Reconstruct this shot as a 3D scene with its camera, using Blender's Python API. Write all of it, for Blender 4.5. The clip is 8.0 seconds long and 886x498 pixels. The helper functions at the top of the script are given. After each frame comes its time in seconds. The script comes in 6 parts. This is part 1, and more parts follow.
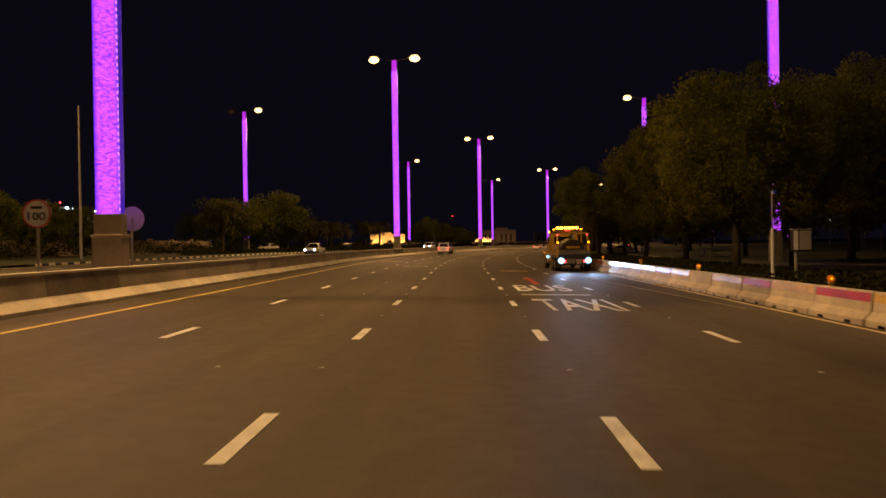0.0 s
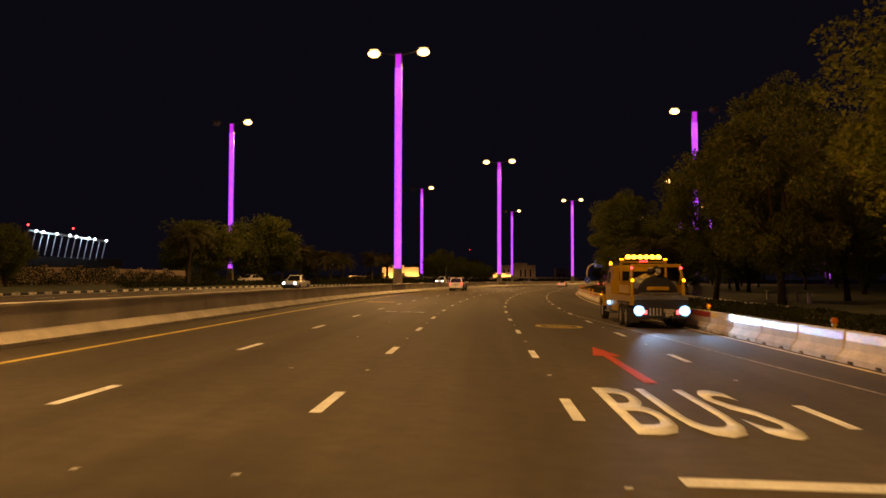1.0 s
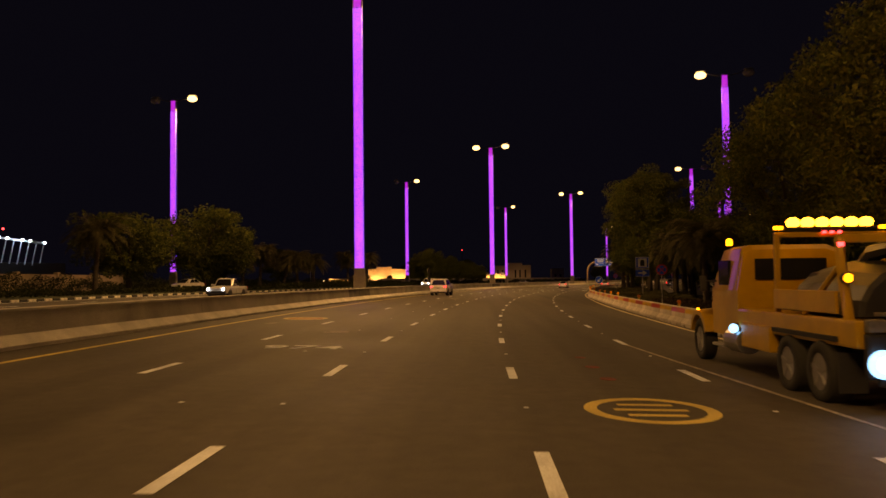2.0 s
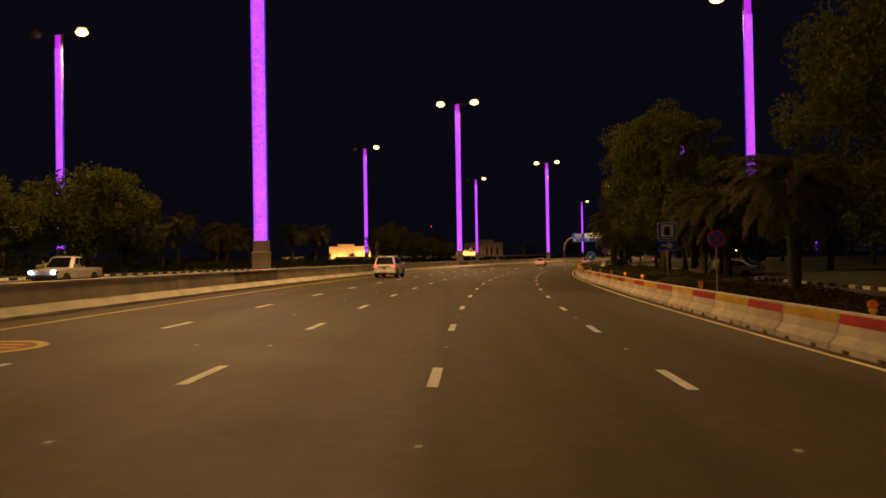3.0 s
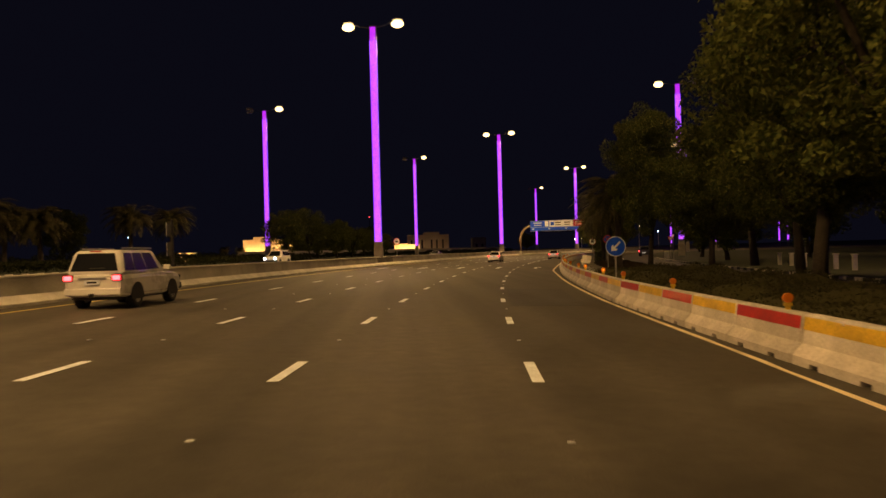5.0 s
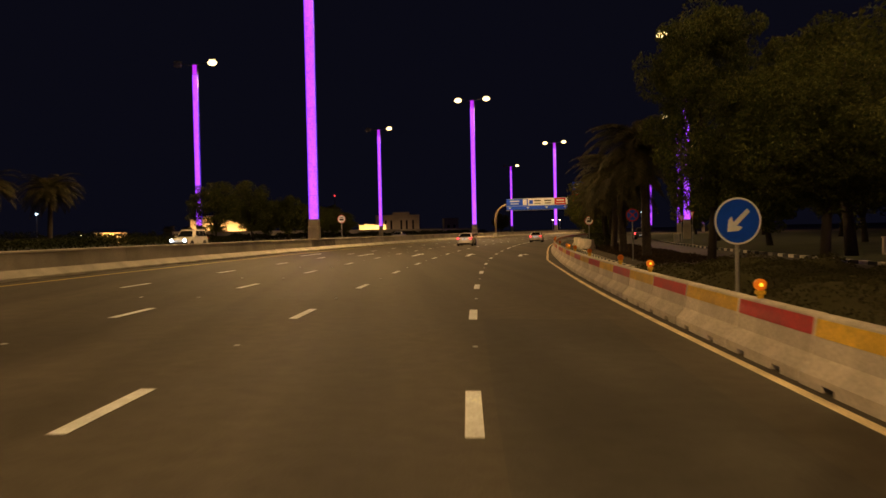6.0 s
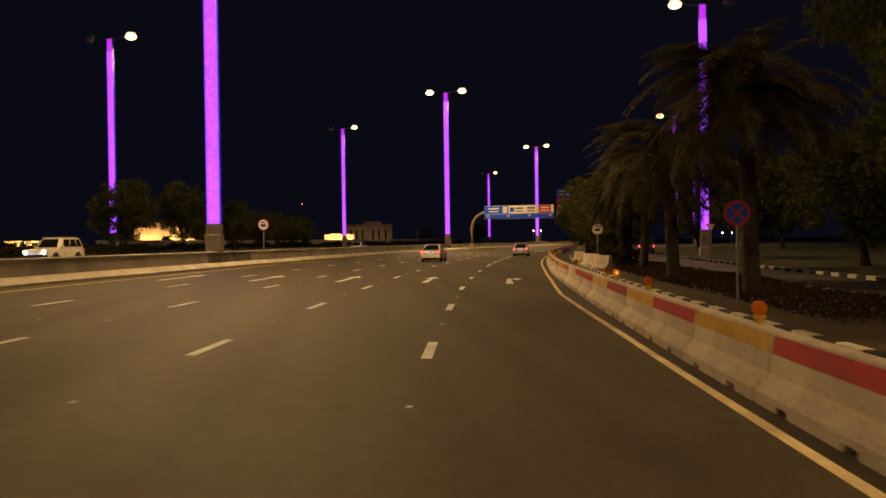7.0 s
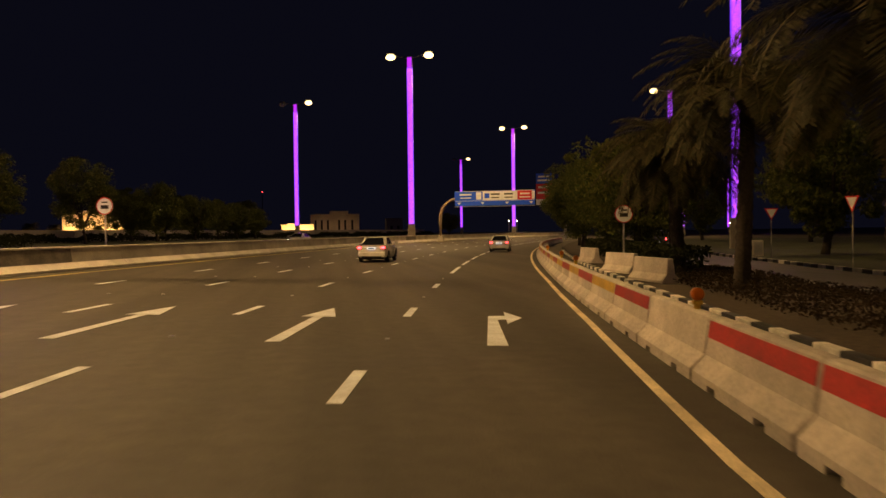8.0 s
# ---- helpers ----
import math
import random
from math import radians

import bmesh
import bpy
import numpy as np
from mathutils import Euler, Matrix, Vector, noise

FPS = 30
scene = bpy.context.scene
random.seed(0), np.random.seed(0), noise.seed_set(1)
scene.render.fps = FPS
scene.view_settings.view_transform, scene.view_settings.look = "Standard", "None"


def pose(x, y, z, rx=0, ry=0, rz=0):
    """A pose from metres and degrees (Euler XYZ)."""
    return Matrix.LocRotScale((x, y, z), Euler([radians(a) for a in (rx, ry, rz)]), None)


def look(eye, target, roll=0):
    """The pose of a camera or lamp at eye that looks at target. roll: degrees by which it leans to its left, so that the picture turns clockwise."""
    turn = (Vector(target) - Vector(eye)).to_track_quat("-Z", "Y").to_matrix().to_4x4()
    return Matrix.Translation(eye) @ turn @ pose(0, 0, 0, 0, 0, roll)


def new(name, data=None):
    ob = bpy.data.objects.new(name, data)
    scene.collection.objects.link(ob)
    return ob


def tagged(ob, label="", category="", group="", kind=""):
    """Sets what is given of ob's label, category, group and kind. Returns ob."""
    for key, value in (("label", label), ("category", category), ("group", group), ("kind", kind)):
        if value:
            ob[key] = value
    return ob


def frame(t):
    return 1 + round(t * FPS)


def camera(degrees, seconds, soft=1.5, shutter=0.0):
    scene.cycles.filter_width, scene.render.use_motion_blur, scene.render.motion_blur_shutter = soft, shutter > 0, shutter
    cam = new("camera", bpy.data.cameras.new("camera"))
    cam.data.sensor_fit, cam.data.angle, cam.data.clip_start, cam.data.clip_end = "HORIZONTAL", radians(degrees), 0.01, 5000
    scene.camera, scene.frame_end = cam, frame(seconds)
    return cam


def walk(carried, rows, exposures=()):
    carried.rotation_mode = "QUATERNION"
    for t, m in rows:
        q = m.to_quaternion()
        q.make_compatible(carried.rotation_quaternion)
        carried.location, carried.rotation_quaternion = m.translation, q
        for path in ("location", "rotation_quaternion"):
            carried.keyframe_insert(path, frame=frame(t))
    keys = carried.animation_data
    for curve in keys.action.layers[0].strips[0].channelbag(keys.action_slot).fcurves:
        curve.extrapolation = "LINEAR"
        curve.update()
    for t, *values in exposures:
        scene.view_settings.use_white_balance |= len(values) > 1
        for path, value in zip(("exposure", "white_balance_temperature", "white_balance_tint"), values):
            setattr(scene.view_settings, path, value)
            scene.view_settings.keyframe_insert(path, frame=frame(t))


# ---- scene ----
cam = camera(58.26, 8.0, 1.5, 0.15)
PATH = [
    (0, (2.045, -0.266, 1.965), (1.978, 1.733, 1.953), -0.91),
    (0.5, (2.017, 10.469, 1.971), (1.939, 12.467, 1.981), -0.32),
    (1, (2.069, 21.165, 2.004), (1.958, 23.160, 2.079), 0.11),
    (1.2, (2.129, 25.403, 2.015), (2.008, 27.397, 2.109), 0.00),
    (2.3, (2.801, 48.792, 1.976), (2.726, 50.790, 2.044), -1.16),
    (2.5, (2.999, 53.064, 1.967), (2.945, 55.063, 2.025), -1.25),
    (3, (3.605, 63.747, 1.923), (3.580, 65.747, 1.946), -0.99),
    (3.5, (4.372, 74.550, 1.893), (4.385, 76.550, 1.887), -1.12),
    (4, (5.241, 85.231, 1.891), (5.294, 87.230, 1.878), -1.17),
    (4.5, (6.256, 95.884, 1.892), (6.331, 97.883, 1.890), -1.30),
    (4.7, (6.713, 100.168, 1.888), (6.800, 102.166, 1.897), -1.47),
    (5.8, (9.537, 123.428, 1.772), (9.692, 125.422, 1.737), -1.22),
    (6, (10.127, 127.553, 1.771), (10.298, 129.545, 1.727), -1.23),
    (6.5, (11.658, 137.686, 1.785), (11.862, 139.676, 1.757), -1.17),
    (7, (13.338, 147.940, 1.770), (13.568, 149.927, 1.752), -0.84),
    (7.5, (15.216, 158.259, 1.751), (15.480, 160.241, 1.723), -0.74),
    (8, (17.221, 168.395, 1.778), (17.518, 170.373, 1.736), -0.71),
]
walk(cam, [(t, look(e, g, r)) for t, e, g, r in PATH],
     [(0, 0.6, 7400, 20), (0.5, 0.7, 7900, 20), (1.0, 0.8, 8200, 20), (1.2, 0.7, 8200, 20), (2.3, 0.5, 8300, 22), (2.7, 0.55, 7800, 20), (3.5, 0.8, 6700, 14), (4.5, 0.8, 6600, 10), (6.0, 0.85, 6300, 10), (8.0, 0.82, 6300, 10)])

# ---- world and large lights ----
world = bpy.data.worlds.new("night_sky")
scene.world = world
world.use_nodes = True
bg = world.node_tree.nodes["Background"]
bg.inputs["Color"].default_value = (0.38, 0.37, 0.80, 1)
bg.inputs["Strength"].default_value = 0.0045

LAMP_COL = (1.0, 0.585, 0.195)
LAMP_WATT = 10700.0


# ---- the road's line: a straight, then a long right-hand bend ----
X0, H0, S0, RR = 3.556, -0.0067, 57.15, 640.5
CH, SH = math.cos(H0), math.sin(H0)


def bank(s):
    return float(np.interp(s, [48, 118, 218], [0.0207, 0.0232, 0.0178]))


LANE_S = [0, 40, 60, 80, 100, 120, 140, 160, 180, 200]
LANE_WANDER = {-7.4: [0.02, 0.05, 0.09, 0.03, 0.0, 0.02, 0.03, 0.05, 0.03, 0.02], -3.65: [0.03, 0.01, 0.01, 0.01, -0.05, -0.03, -0.03, -0.03, -0.03, -0.03],
               0.0: [0.0, -0.03, -0.02, -0.03, -0.02, -0.06, 0.01, 0.0, 0.02, 0.01], 3.65: [-0.01, -0.02, 0.0, 0.0, -0.01, -0.01, -0.05, -0.02, -0.02, 0.05]}


def lane_at(d, s):
    """small wander of the painted lane lines"""
    if d in LANE_WANDER:
        return d + float(np.interp(s, LANE_S, LANE_WANDER[d]))
    return d


def lie(s, d):
    """height of the carriageway at s along the road, d to the right of the middle lane line"""
    return bank(s) * (4 - min(max(d, -40.0), 8.0))


def plan(s, d):
    if s < S0:
        u, v, a = s, d, 0.0
    else:
        a = (s - S0) / RR
        u, v = S0 + (RR - d) * math.sin(a), RR - (RR - d) * math.cos(a)
    return X0 + v * CH + u * SH, u * CH - v * SH, a + H0


def spot(s, d, z=0.0, turn=0.0):
    """a pose on the road: y ahead along it, x to the right, turn in degrees to the left"""
    x, y, a = plan(s, d)
    return pose(x, y, lie(s, d) + z, 0, 0, -math.degrees(a) + turn)


def flat_on(s, d, z=0.0, turn=0.0):
    """the same for what lies flat: it leans with the road's cross fall"""
    return spot(s, d, z, turn) @ pose(0, 0, 0, 0, math.degrees(math.atan(bank(s))), 0)


def road_of(x, y):
    u, v = (x - X0) * SH + y * CH, (x - X0) * CH - y * SH
    if u < S0:
        return u, v
    return S0 + RR * math.atan2(u - S0, RR - v), RR - math.hypot(RR - v, u - S0)


# ---- mesh helpers ----
def mesh_of(name, bm, mats, smooth=False):
    me = bpy.data.meshes.new(name)
    bm.to_mesh(me)
    bm.free()
    for m in (mats if isinstance(mats, (list, tuple)) else [mats]):
        me.materials.append(m)
    if smooth:
        for p in me.polygons:
            p.use_smooth = True
    return me


def part(name, bm, material, parent, label="", m=None, smooth=False):
    me = bm if isinstance(bm, bpy.types.Mesh) else mesh_of(name, bm, material, smooth)
    ob = new(name, me)
    if parent is not None:
        ob.parent = parent
    if m is not None:
        ob.matrix_basis = m
    if label:
        ob["label"] = label
    return ob


def thing(name, label, category, m, group="", kind=""):
    ob = new(name)
    ob.empty_display_size = 0.3
    ob.matrix_basis = m
    return tagged(ob, label, category, group, kind)


def box(bm, c, size, bevel=0.0, m=None):
    mat = Matrix.Translation(c) @ Matrix.Diagonal((*size, 1))
    if m is not None:
        mat = m @ mat
    r = bmesh.ops.create_cube(bm, size=1.0, matrix=mat)
    if bevel > 0:
        es = list({e for v in r["verts"] for e in v.link_edges})
        bmesh.ops.bevel(bm, geom=es, offset=bevel, segments=2, profile=0.6, affect="EDGES")
    return bm


def cyl(bm, c, r, h, seg=16, r2=None, axis="z"):
    turn = {"z": Matrix.Identity(4), "x": pose(0, 0, 0, 0, 90, 0), "y": pose(0, 0, 0, 90, 0, 0)}[axis]
    bmesh.ops.create_cone(bm, cap_ends=True, segments=seg, radius1=r, radius2=r if r2 is None else r2, depth=h,
                          matrix=Matrix.Translation(c) @ turn)
    return bm


def ball(bm, c, r, u=14, v=8, squash=(1, 1, 1)):
    bmesh.ops.create_uvsphere(bm, u_segments=u, v_segments=v, radius=r,
                              matrix=Matrix.Translation(c) @ Matrix.Diagonal((*squash, 1)))
    return bm


def B():
    return bmesh.new()


def tube(bm, pts, radii, seg=10):
    """a tapered round tube through points"""
    rings = []
    for i, p in enumerate(pts):
        p = Vector(p)
        a = Vector(pts[max(i - 1, 0)])
        b = Vector(pts[min(i + 1, len(pts) - 1)])
        q = (b - a).normalized().to_track_quat("Z", "Y")
        rings.append([bm.verts.new(p + q @ Vector((math.cos(k * 2 * math.pi / seg) * radii[i],
                                                   math.sin(k * 2 * math.pi / seg) * radii[i], 0))) for k in range(seg)])
    for a, b in zip(rings, rings[1:]):
        for k in range(seg):
            bm.faces.new((a[k], a[(k + 1) % seg], b[(k + 1) % seg], b[k]))
    bm.faces.new(rings[0][::-1])
    bm.faces.new(rings[-1])
    return bm


def extrude_profile(bm, prof, y0, y1):
    """a closed profile of (x, z) run along y"""
    a = [bm.verts.new((x, y0, z)) for x, z in prof]
    b = [bm.verts.new((x, y1, z)) for x, z in prof]
    n = len(prof)
    for i in range(n):
        bm.faces.new((a[i], b[i], b[(i + 1) % n], a[(i + 1) % n]))
    bm.faces.new(a)
    bm.faces.new(b[::-1])
    bmesh.ops.recalc_face_normals(bm, faces=bm.faces[:])
    return bm


def sheet(name, s_list, d_list, mats, lift=0.0, label="", category="", kind="structure", wave=0.0):
    """a surface that follows the road between offsets"""
    verts, faces = [], []
    for s in s_list:
        for d in d_list:
            x, y, a = plan(s, d)
            z = lie(s, d) + lift
            if wave:
                z += wave * noise.noise((x * 0.35, y * 0.35, 2.0))
            verts.append((x, y, z))
    n = len(d_list)
    for i in range(len(s_list) - 1):
        for j in range(n - 1):
            k = i * n + j
            faces.append((k, k + 1, k + n + 1, k + n))
    me = bpy.data.meshes.new(name)
    me.from_pydata(verts, [], faces)
    me.materials.append(mats)
    ob = new(name, me)
    return tagged(ob, label, category, "", kind)


def ribbon(s0, s1, d0, d1, lift, thick=0.004, step=3.0, d0b=None, d1b=None):
    """a thin painted slab on the road from s0 to s1, between offsets d0 and d1 (may change along the way)"""
    bm = B()
    n = max(2, int(math.ceil(abs(s1 - s0) / step)) + 1)
    d0b, d1b = d0 if d0b is None else d0b, d1 if d1b is None else d1b
    rows = []
    for i in range(n):
        f = i / (n - 1)
        s = s0 + (s1 - s0) * f
        row = []
        for d in (d0 + (d0b - d0) * f, d1 + (d1b - d1) * f):
            x, y, _ = plan(s, d)
            row.append(bm.verts.new((x, y, lie(s, d) + lift)))
        rows.append(row)
    for a, b in zip(rows, rows[1:]):
        bm.faces.new((a[0], a[1], b[1], b[0]))
    r = bmesh.ops.extrude_face_region(bm, geom=bm.faces[:])
    for v in r["geom"]:
        if isinstance(v, bmesh.types.BMVert):
            v.co.z += thick
    bmesh.ops.recalc_face_normals(bm, faces=bm.faces[:])
    return bm


def wall_run(prof, s0, s1, d, step=3.0, lift=0.0):
    """a profile of (offset, height) run along the road"""
    bm = B()
    n = max(2, int((s1 - s0) / step) + 1)
    rings = []
    for i in range(n):
        s = s0 + (s1 - s0) * i / (n - 1)
        row = []
        for o, z in prof:
            x, y, _ = plan(s, d + o)
            row.append(bm.verts.new((x, y, lie(s, d) + z + lift)))
        rings.append(row)
    m = len(prof)
    for a, b in zip(rings, rings[1:]):
        for k in range(m):
            bm.faces.new((a[k], a[(k + 1) % m], b[(k + 1) % m], b[k]))
    bm.faces.new(rings[0])
    bm.faces.new(rings[-1][::-1])
    bmesh.ops.recalc_face_normals(bm, faces=bm.faces[:])
    return bm


def letters(text, width, height, thick=0.004):
    """built-in font, flat in x-y, fitted to a box that is centred on x and starts at y = 0"""
    cu = bpy.data.curves.new("lettering", "FONT")
    cu.body = text
    cu.align_x = "LEFT"
    cu.resolution_u = 3
    cu.offset = 0.012
    tmp = bpy.data.objects.new("lettering_tmp", cu)
    scene.collection.objects.link(tmp)
    bpy.context.view_layer.update()
    me = bpy.data.meshes.new_from_object(tmp)
    bpy.data.objects.remove(tmp)
    xs = [v.co.x for v in me.vertices]
    ys = [v.co.y for v in me.vertices]
    x0, x1, y0, y1 = min(xs), max(xs), min(ys), max(ys)
    bm = B()
    bm.from_mesh(me)
    for v in bm.verts:
        v.co.x = ((v.co.x - x0) / (x1 - x0) - 0.5) * width
        v.co.y = (v.co.y - y0) / (y1 - y0) * height
        v.co.z = 0
    r = bmesh.ops.extrude_face_region(bm, geom=bm.faces[:])
    for v in r["geom"]:
        if isinstance(v, bmesh.types.BMVert):
            v.co.z = thick
    bmesh.ops.recalc_face_normals(bm, faces=bm.faces[:])
    bpy.data.meshes.remove(me)
    return bm


def plate(bm, pts, thick, axis="y"):
    """a flat outline of (a, b) with thickness; axis y: stands upright facing -y; axis z: lies flat"""
    if axis == "y":
        a = [bm.verts.new((x, 0, z)) for x, z in pts]
        b = [bm.verts.new((x, thick, z)) for x, z in pts]
    else:
        a = [bm.verts.new((x, y, 0)) for x, y in pts]
        b = [bm.verts.new((x, y, thick)) for x, y in pts]
    n = len(pts)
    bm.faces.new(a)
    bm.faces.new(b[::-1])
    for i in range(n):
        bm.faces.new((a[i], a[(i + 1) % n], b[(i + 1) % n], b[i]))
    bmesh.ops.recalc_face_normals(bm, faces=bm.faces[:])
    return bm


# ---- materials ----
def nodes_of(name):
    m = bpy.data.materials.new(name)
    m.use_nodes = True
    nt = m.node_tree
    return m, nt, nt.nodes["Principled BSDF"]


def surface(name, col, rough=0.7, metal=0.0, grain=(20.0, 0.15), stain=(0.8, 0.2), bump=0.0, bump_scale=40.0, rand=0.0, coat=0.0, spec=0.5):
    """a surface whose colour varies at two scales, with fine relief; rand: change from piece to piece"""
    m, nt, p = nodes_of(name)
    n, l = nt.nodes.new, nt.links.new
    tc = n("ShaderNodeTexCoord")
    p.inputs["Roughness"].default_value = rough
    p.inputs["Metallic"].default_value = metal
    p.inputs["Coat Weight"].default_value = coat
    p.inputs["Specular IOR Level"].default_value = spec
    val = None

    def layer(scale, amount, detail):
        t = n("ShaderNodeTexNoise")
        t.inputs["Scale"].default_value = scale
        t.inputs["Detail"].default_value = detail
        l(tc.outputs["Object"], t.inputs["Vector"])
        r = n("ShaderNodeMapRange")
        r.inputs["From Min"].default_value = 0.3
        r.inputs["From Max"].default_value = 0.7
        r.inputs["To Min"].default_value = 1 - amount
        r.inputs["To Max"].default_value = 1 + amount
        l(t.outputs["Fac"], r.inputs["Value"])
        return r.outputs["Result"], t.outputs["Fac"]

    g, gf = layer(grain[0], grain[1], 3)
    st, sf = layer(stain[0], stain[1], 5)
    mul = n("ShaderNodeMath")
    mul.operation = "MULTIPLY"
    l(g, mul.inputs[0])
    l(st, mul.inputs[1])
    val = mul.outputs[0]
    if rand:
        oi = n("ShaderNodeObjectInfo")
        r = n("ShaderNodeMapRange")
        r.inputs["To Min"].default_value = 1 - rand
        r.inputs["To Max"].default_value = 1 + rand
        l(oi.outputs["Random"], r.inputs["Value"])
        m2 = n("ShaderNodeMath")
        m2.operation = "MULTIPLY"
        l(val, m2.inputs[0])
        l(r.outputs["Result"], m2.inputs[1])
        val = m2.outputs[0]
    mix = n("ShaderNodeVectorMath")
    mix.operation = "SCALE"
    mix.inputs[0].default_value = col
    l(val, mix.inputs["Scale"])
    l(mix.outputs["Vector"], p.inputs["Base Color"])
    rr = n("ShaderNodeMapRange")
    rr.inputs["To Min"].default_value = max(0.03, rough - 0.12)
    rr.inputs["To Max"].default_value = min(1.0, rough + 0.12)
    l(sf, rr.inputs["Value"])
    l(rr.outputs["Result"], p.inputs["Roughness"])
    if bump:
        bt = n("ShaderNodeTexNoise")
        bt.inputs["Scale"].default_value = bump_scale
        bt.inputs["Detail"].default_value = 4
        l(tc.outputs["Object"], bt.inputs["Vector"])
        b = n("ShaderNodeBump")
        b.inputs["Strength"].default_value = bump
        b.inputs["Distance"].default_value = 0.02
        l(bt.outputs["Fac"], b.inputs["Height"])
        l(b.outputs["Normal"], p.inputs["Normal"])
    return m


def glow(name, col, strength):
    m, nt, p = nodes_of(name)
    p.inputs["Base Color"].default_value = (*[min(1, c) * 0.5 for c in col], 1)
    p.inputs["Emission Color"].default_value = (*col, 1)
    p.inputs["Emission Strength"].default_value = strength
    p.inputs["Roughness"].default_value = 0.3
    return m


def led_panel(name, bright, dark, edge_col, strength):
    """lit panel behind a cut-out screen: level wavy strokes over an even glow, with violet-blue long edges"""
    m, nt, p = nodes_of(name)
    n, l = nt.nodes.new, nt.links.new
    tc = n("ShaderNodeTexCoord")
    oi = n("ShaderNodeObjectInfo")
    add = n("ShaderNodeVectorMath")
    add.operation = "MULTIPLY_ADD"
    add.inputs[1].default_value = (4.2, 4.2, 10.0)
    l(tc.outputs["Object"], add.inputs[0])
    sc = n("ShaderNodeVectorMath")
    sc.operation = "SCALE"
    sc.inputs[0].default_value = (31.0, 17.0, 53.0)
    l(oi.outputs["Random"], sc.inputs["Scale"])
    l(sc.outputs["Vector"], add.inputs[2])
    t = n("ShaderNodeTexNoise")
    t.inputs["Scale"].default_value = 1.0
    t.inputs["Detail"].default_value = 3
    t.inputs["Roughness"].default_value = 0.5
    t.inputs["Distortion"].default_value = 0.7
    l(add.outputs["Vector"], t.inputs["Vector"])
    off = n("ShaderNodeMath")
    off.operation = "SUBTRACT"
    off.inputs[1].default_value = 0.5
    l(t.outputs["Fac"], off.inputs[0])
    ridge = n("ShaderNodeMath")
    ridge.operation = "ABSOLUTE"
    l(off.outputs[0], ridge.inputs[0])
    r = n("ShaderNodeMapRange")
    r.inputs["From Min"].default_value = 0.012
    r.inputs["From Max"].default_value = 0.062
    l(ridge.outputs[0], r.inputs["Value"])
    mx = n("ShaderNodeMix")
    mx.data_type = "RGBA"
    mx.inputs["A"].default_value = (*dark, 1)
    mx.inputs["B"].default_value = (*bright, 1)
    l(r.outputs["Result"], mx.inputs["Factor"])
    sx = n("ShaderNodeSeparateXYZ")
    l(tc.outputs["Object"], sx.inputs["Vector"])
    ab = n("ShaderNodeMath")
    ab.operation = "ABSOLUTE"
    l(sx.outputs["X"], ab.inputs[0])
    edge = n("ShaderNodeMapRange")
    edge.inputs["From Min"].default_value = 0.29
    edge.inputs["From Max"].default_value = 0.41
    l(ab.outputs[0], edge.inputs["Value"])
    me = n("ShaderNodeMix")
    me.data_type = "RGBA"
    me.inputs["B"].default_value = (*edge_col, 1)
    l(edge.outputs["Result"], me.inputs["Factor"])
    l(mx.outputs["Result"], me.inputs["A"])
    l(me.outputs["Result"], p.inputs["Emission Color"])
    p.inputs["Emission Strength"].default_value = strength
    p.inputs["Base Color"].default_value = (0.5, 0.45, 0.55, 1)
    p.inputs["Roughness"].default_value = 0.4
    return m


def foliage(name, a, b, rough=0.6):
    """leaves that vary from leaf to leaf"""
    m, nt, p = nodes_of(name)
    n, l = nt.nodes.new, nt.links.new
    g = n("ShaderNodeNewGeometry")
    mx = n("ShaderNodeMix")
    mx.data_type = "RGBA"
    mx.inputs["A"].default_value = (*a, 1)
    mx.inputs["B"].default_value = (*b, 1)
    l(g.outputs["Random Per Island"], mx.inputs["Factor"])
    l(mx.outputs["Result"], p.inputs["Base Color"])
    p.inputs["Roughness"].default_value = rough
    p.inputs["Specular IOR Level"].default_value = 0.25
    tr = n("ShaderNodeBsdfTranslucent")
    l(mx.outputs["Result"], tr.inputs["Color"])
    ms = n("ShaderNodeMixShader")
    ms.inputs["Fac"].default_value = 0.35
    l(p.outputs["BSDF"], ms.inputs[1])
    l(tr.outputs["BSDF"], ms.inputs[2])
    out = [k for k in nt.nodes if k.type == "OUTPUT_MATERIAL"][0]
    l(ms.outputs["Shader"], out.inputs["Surface"])
    return m


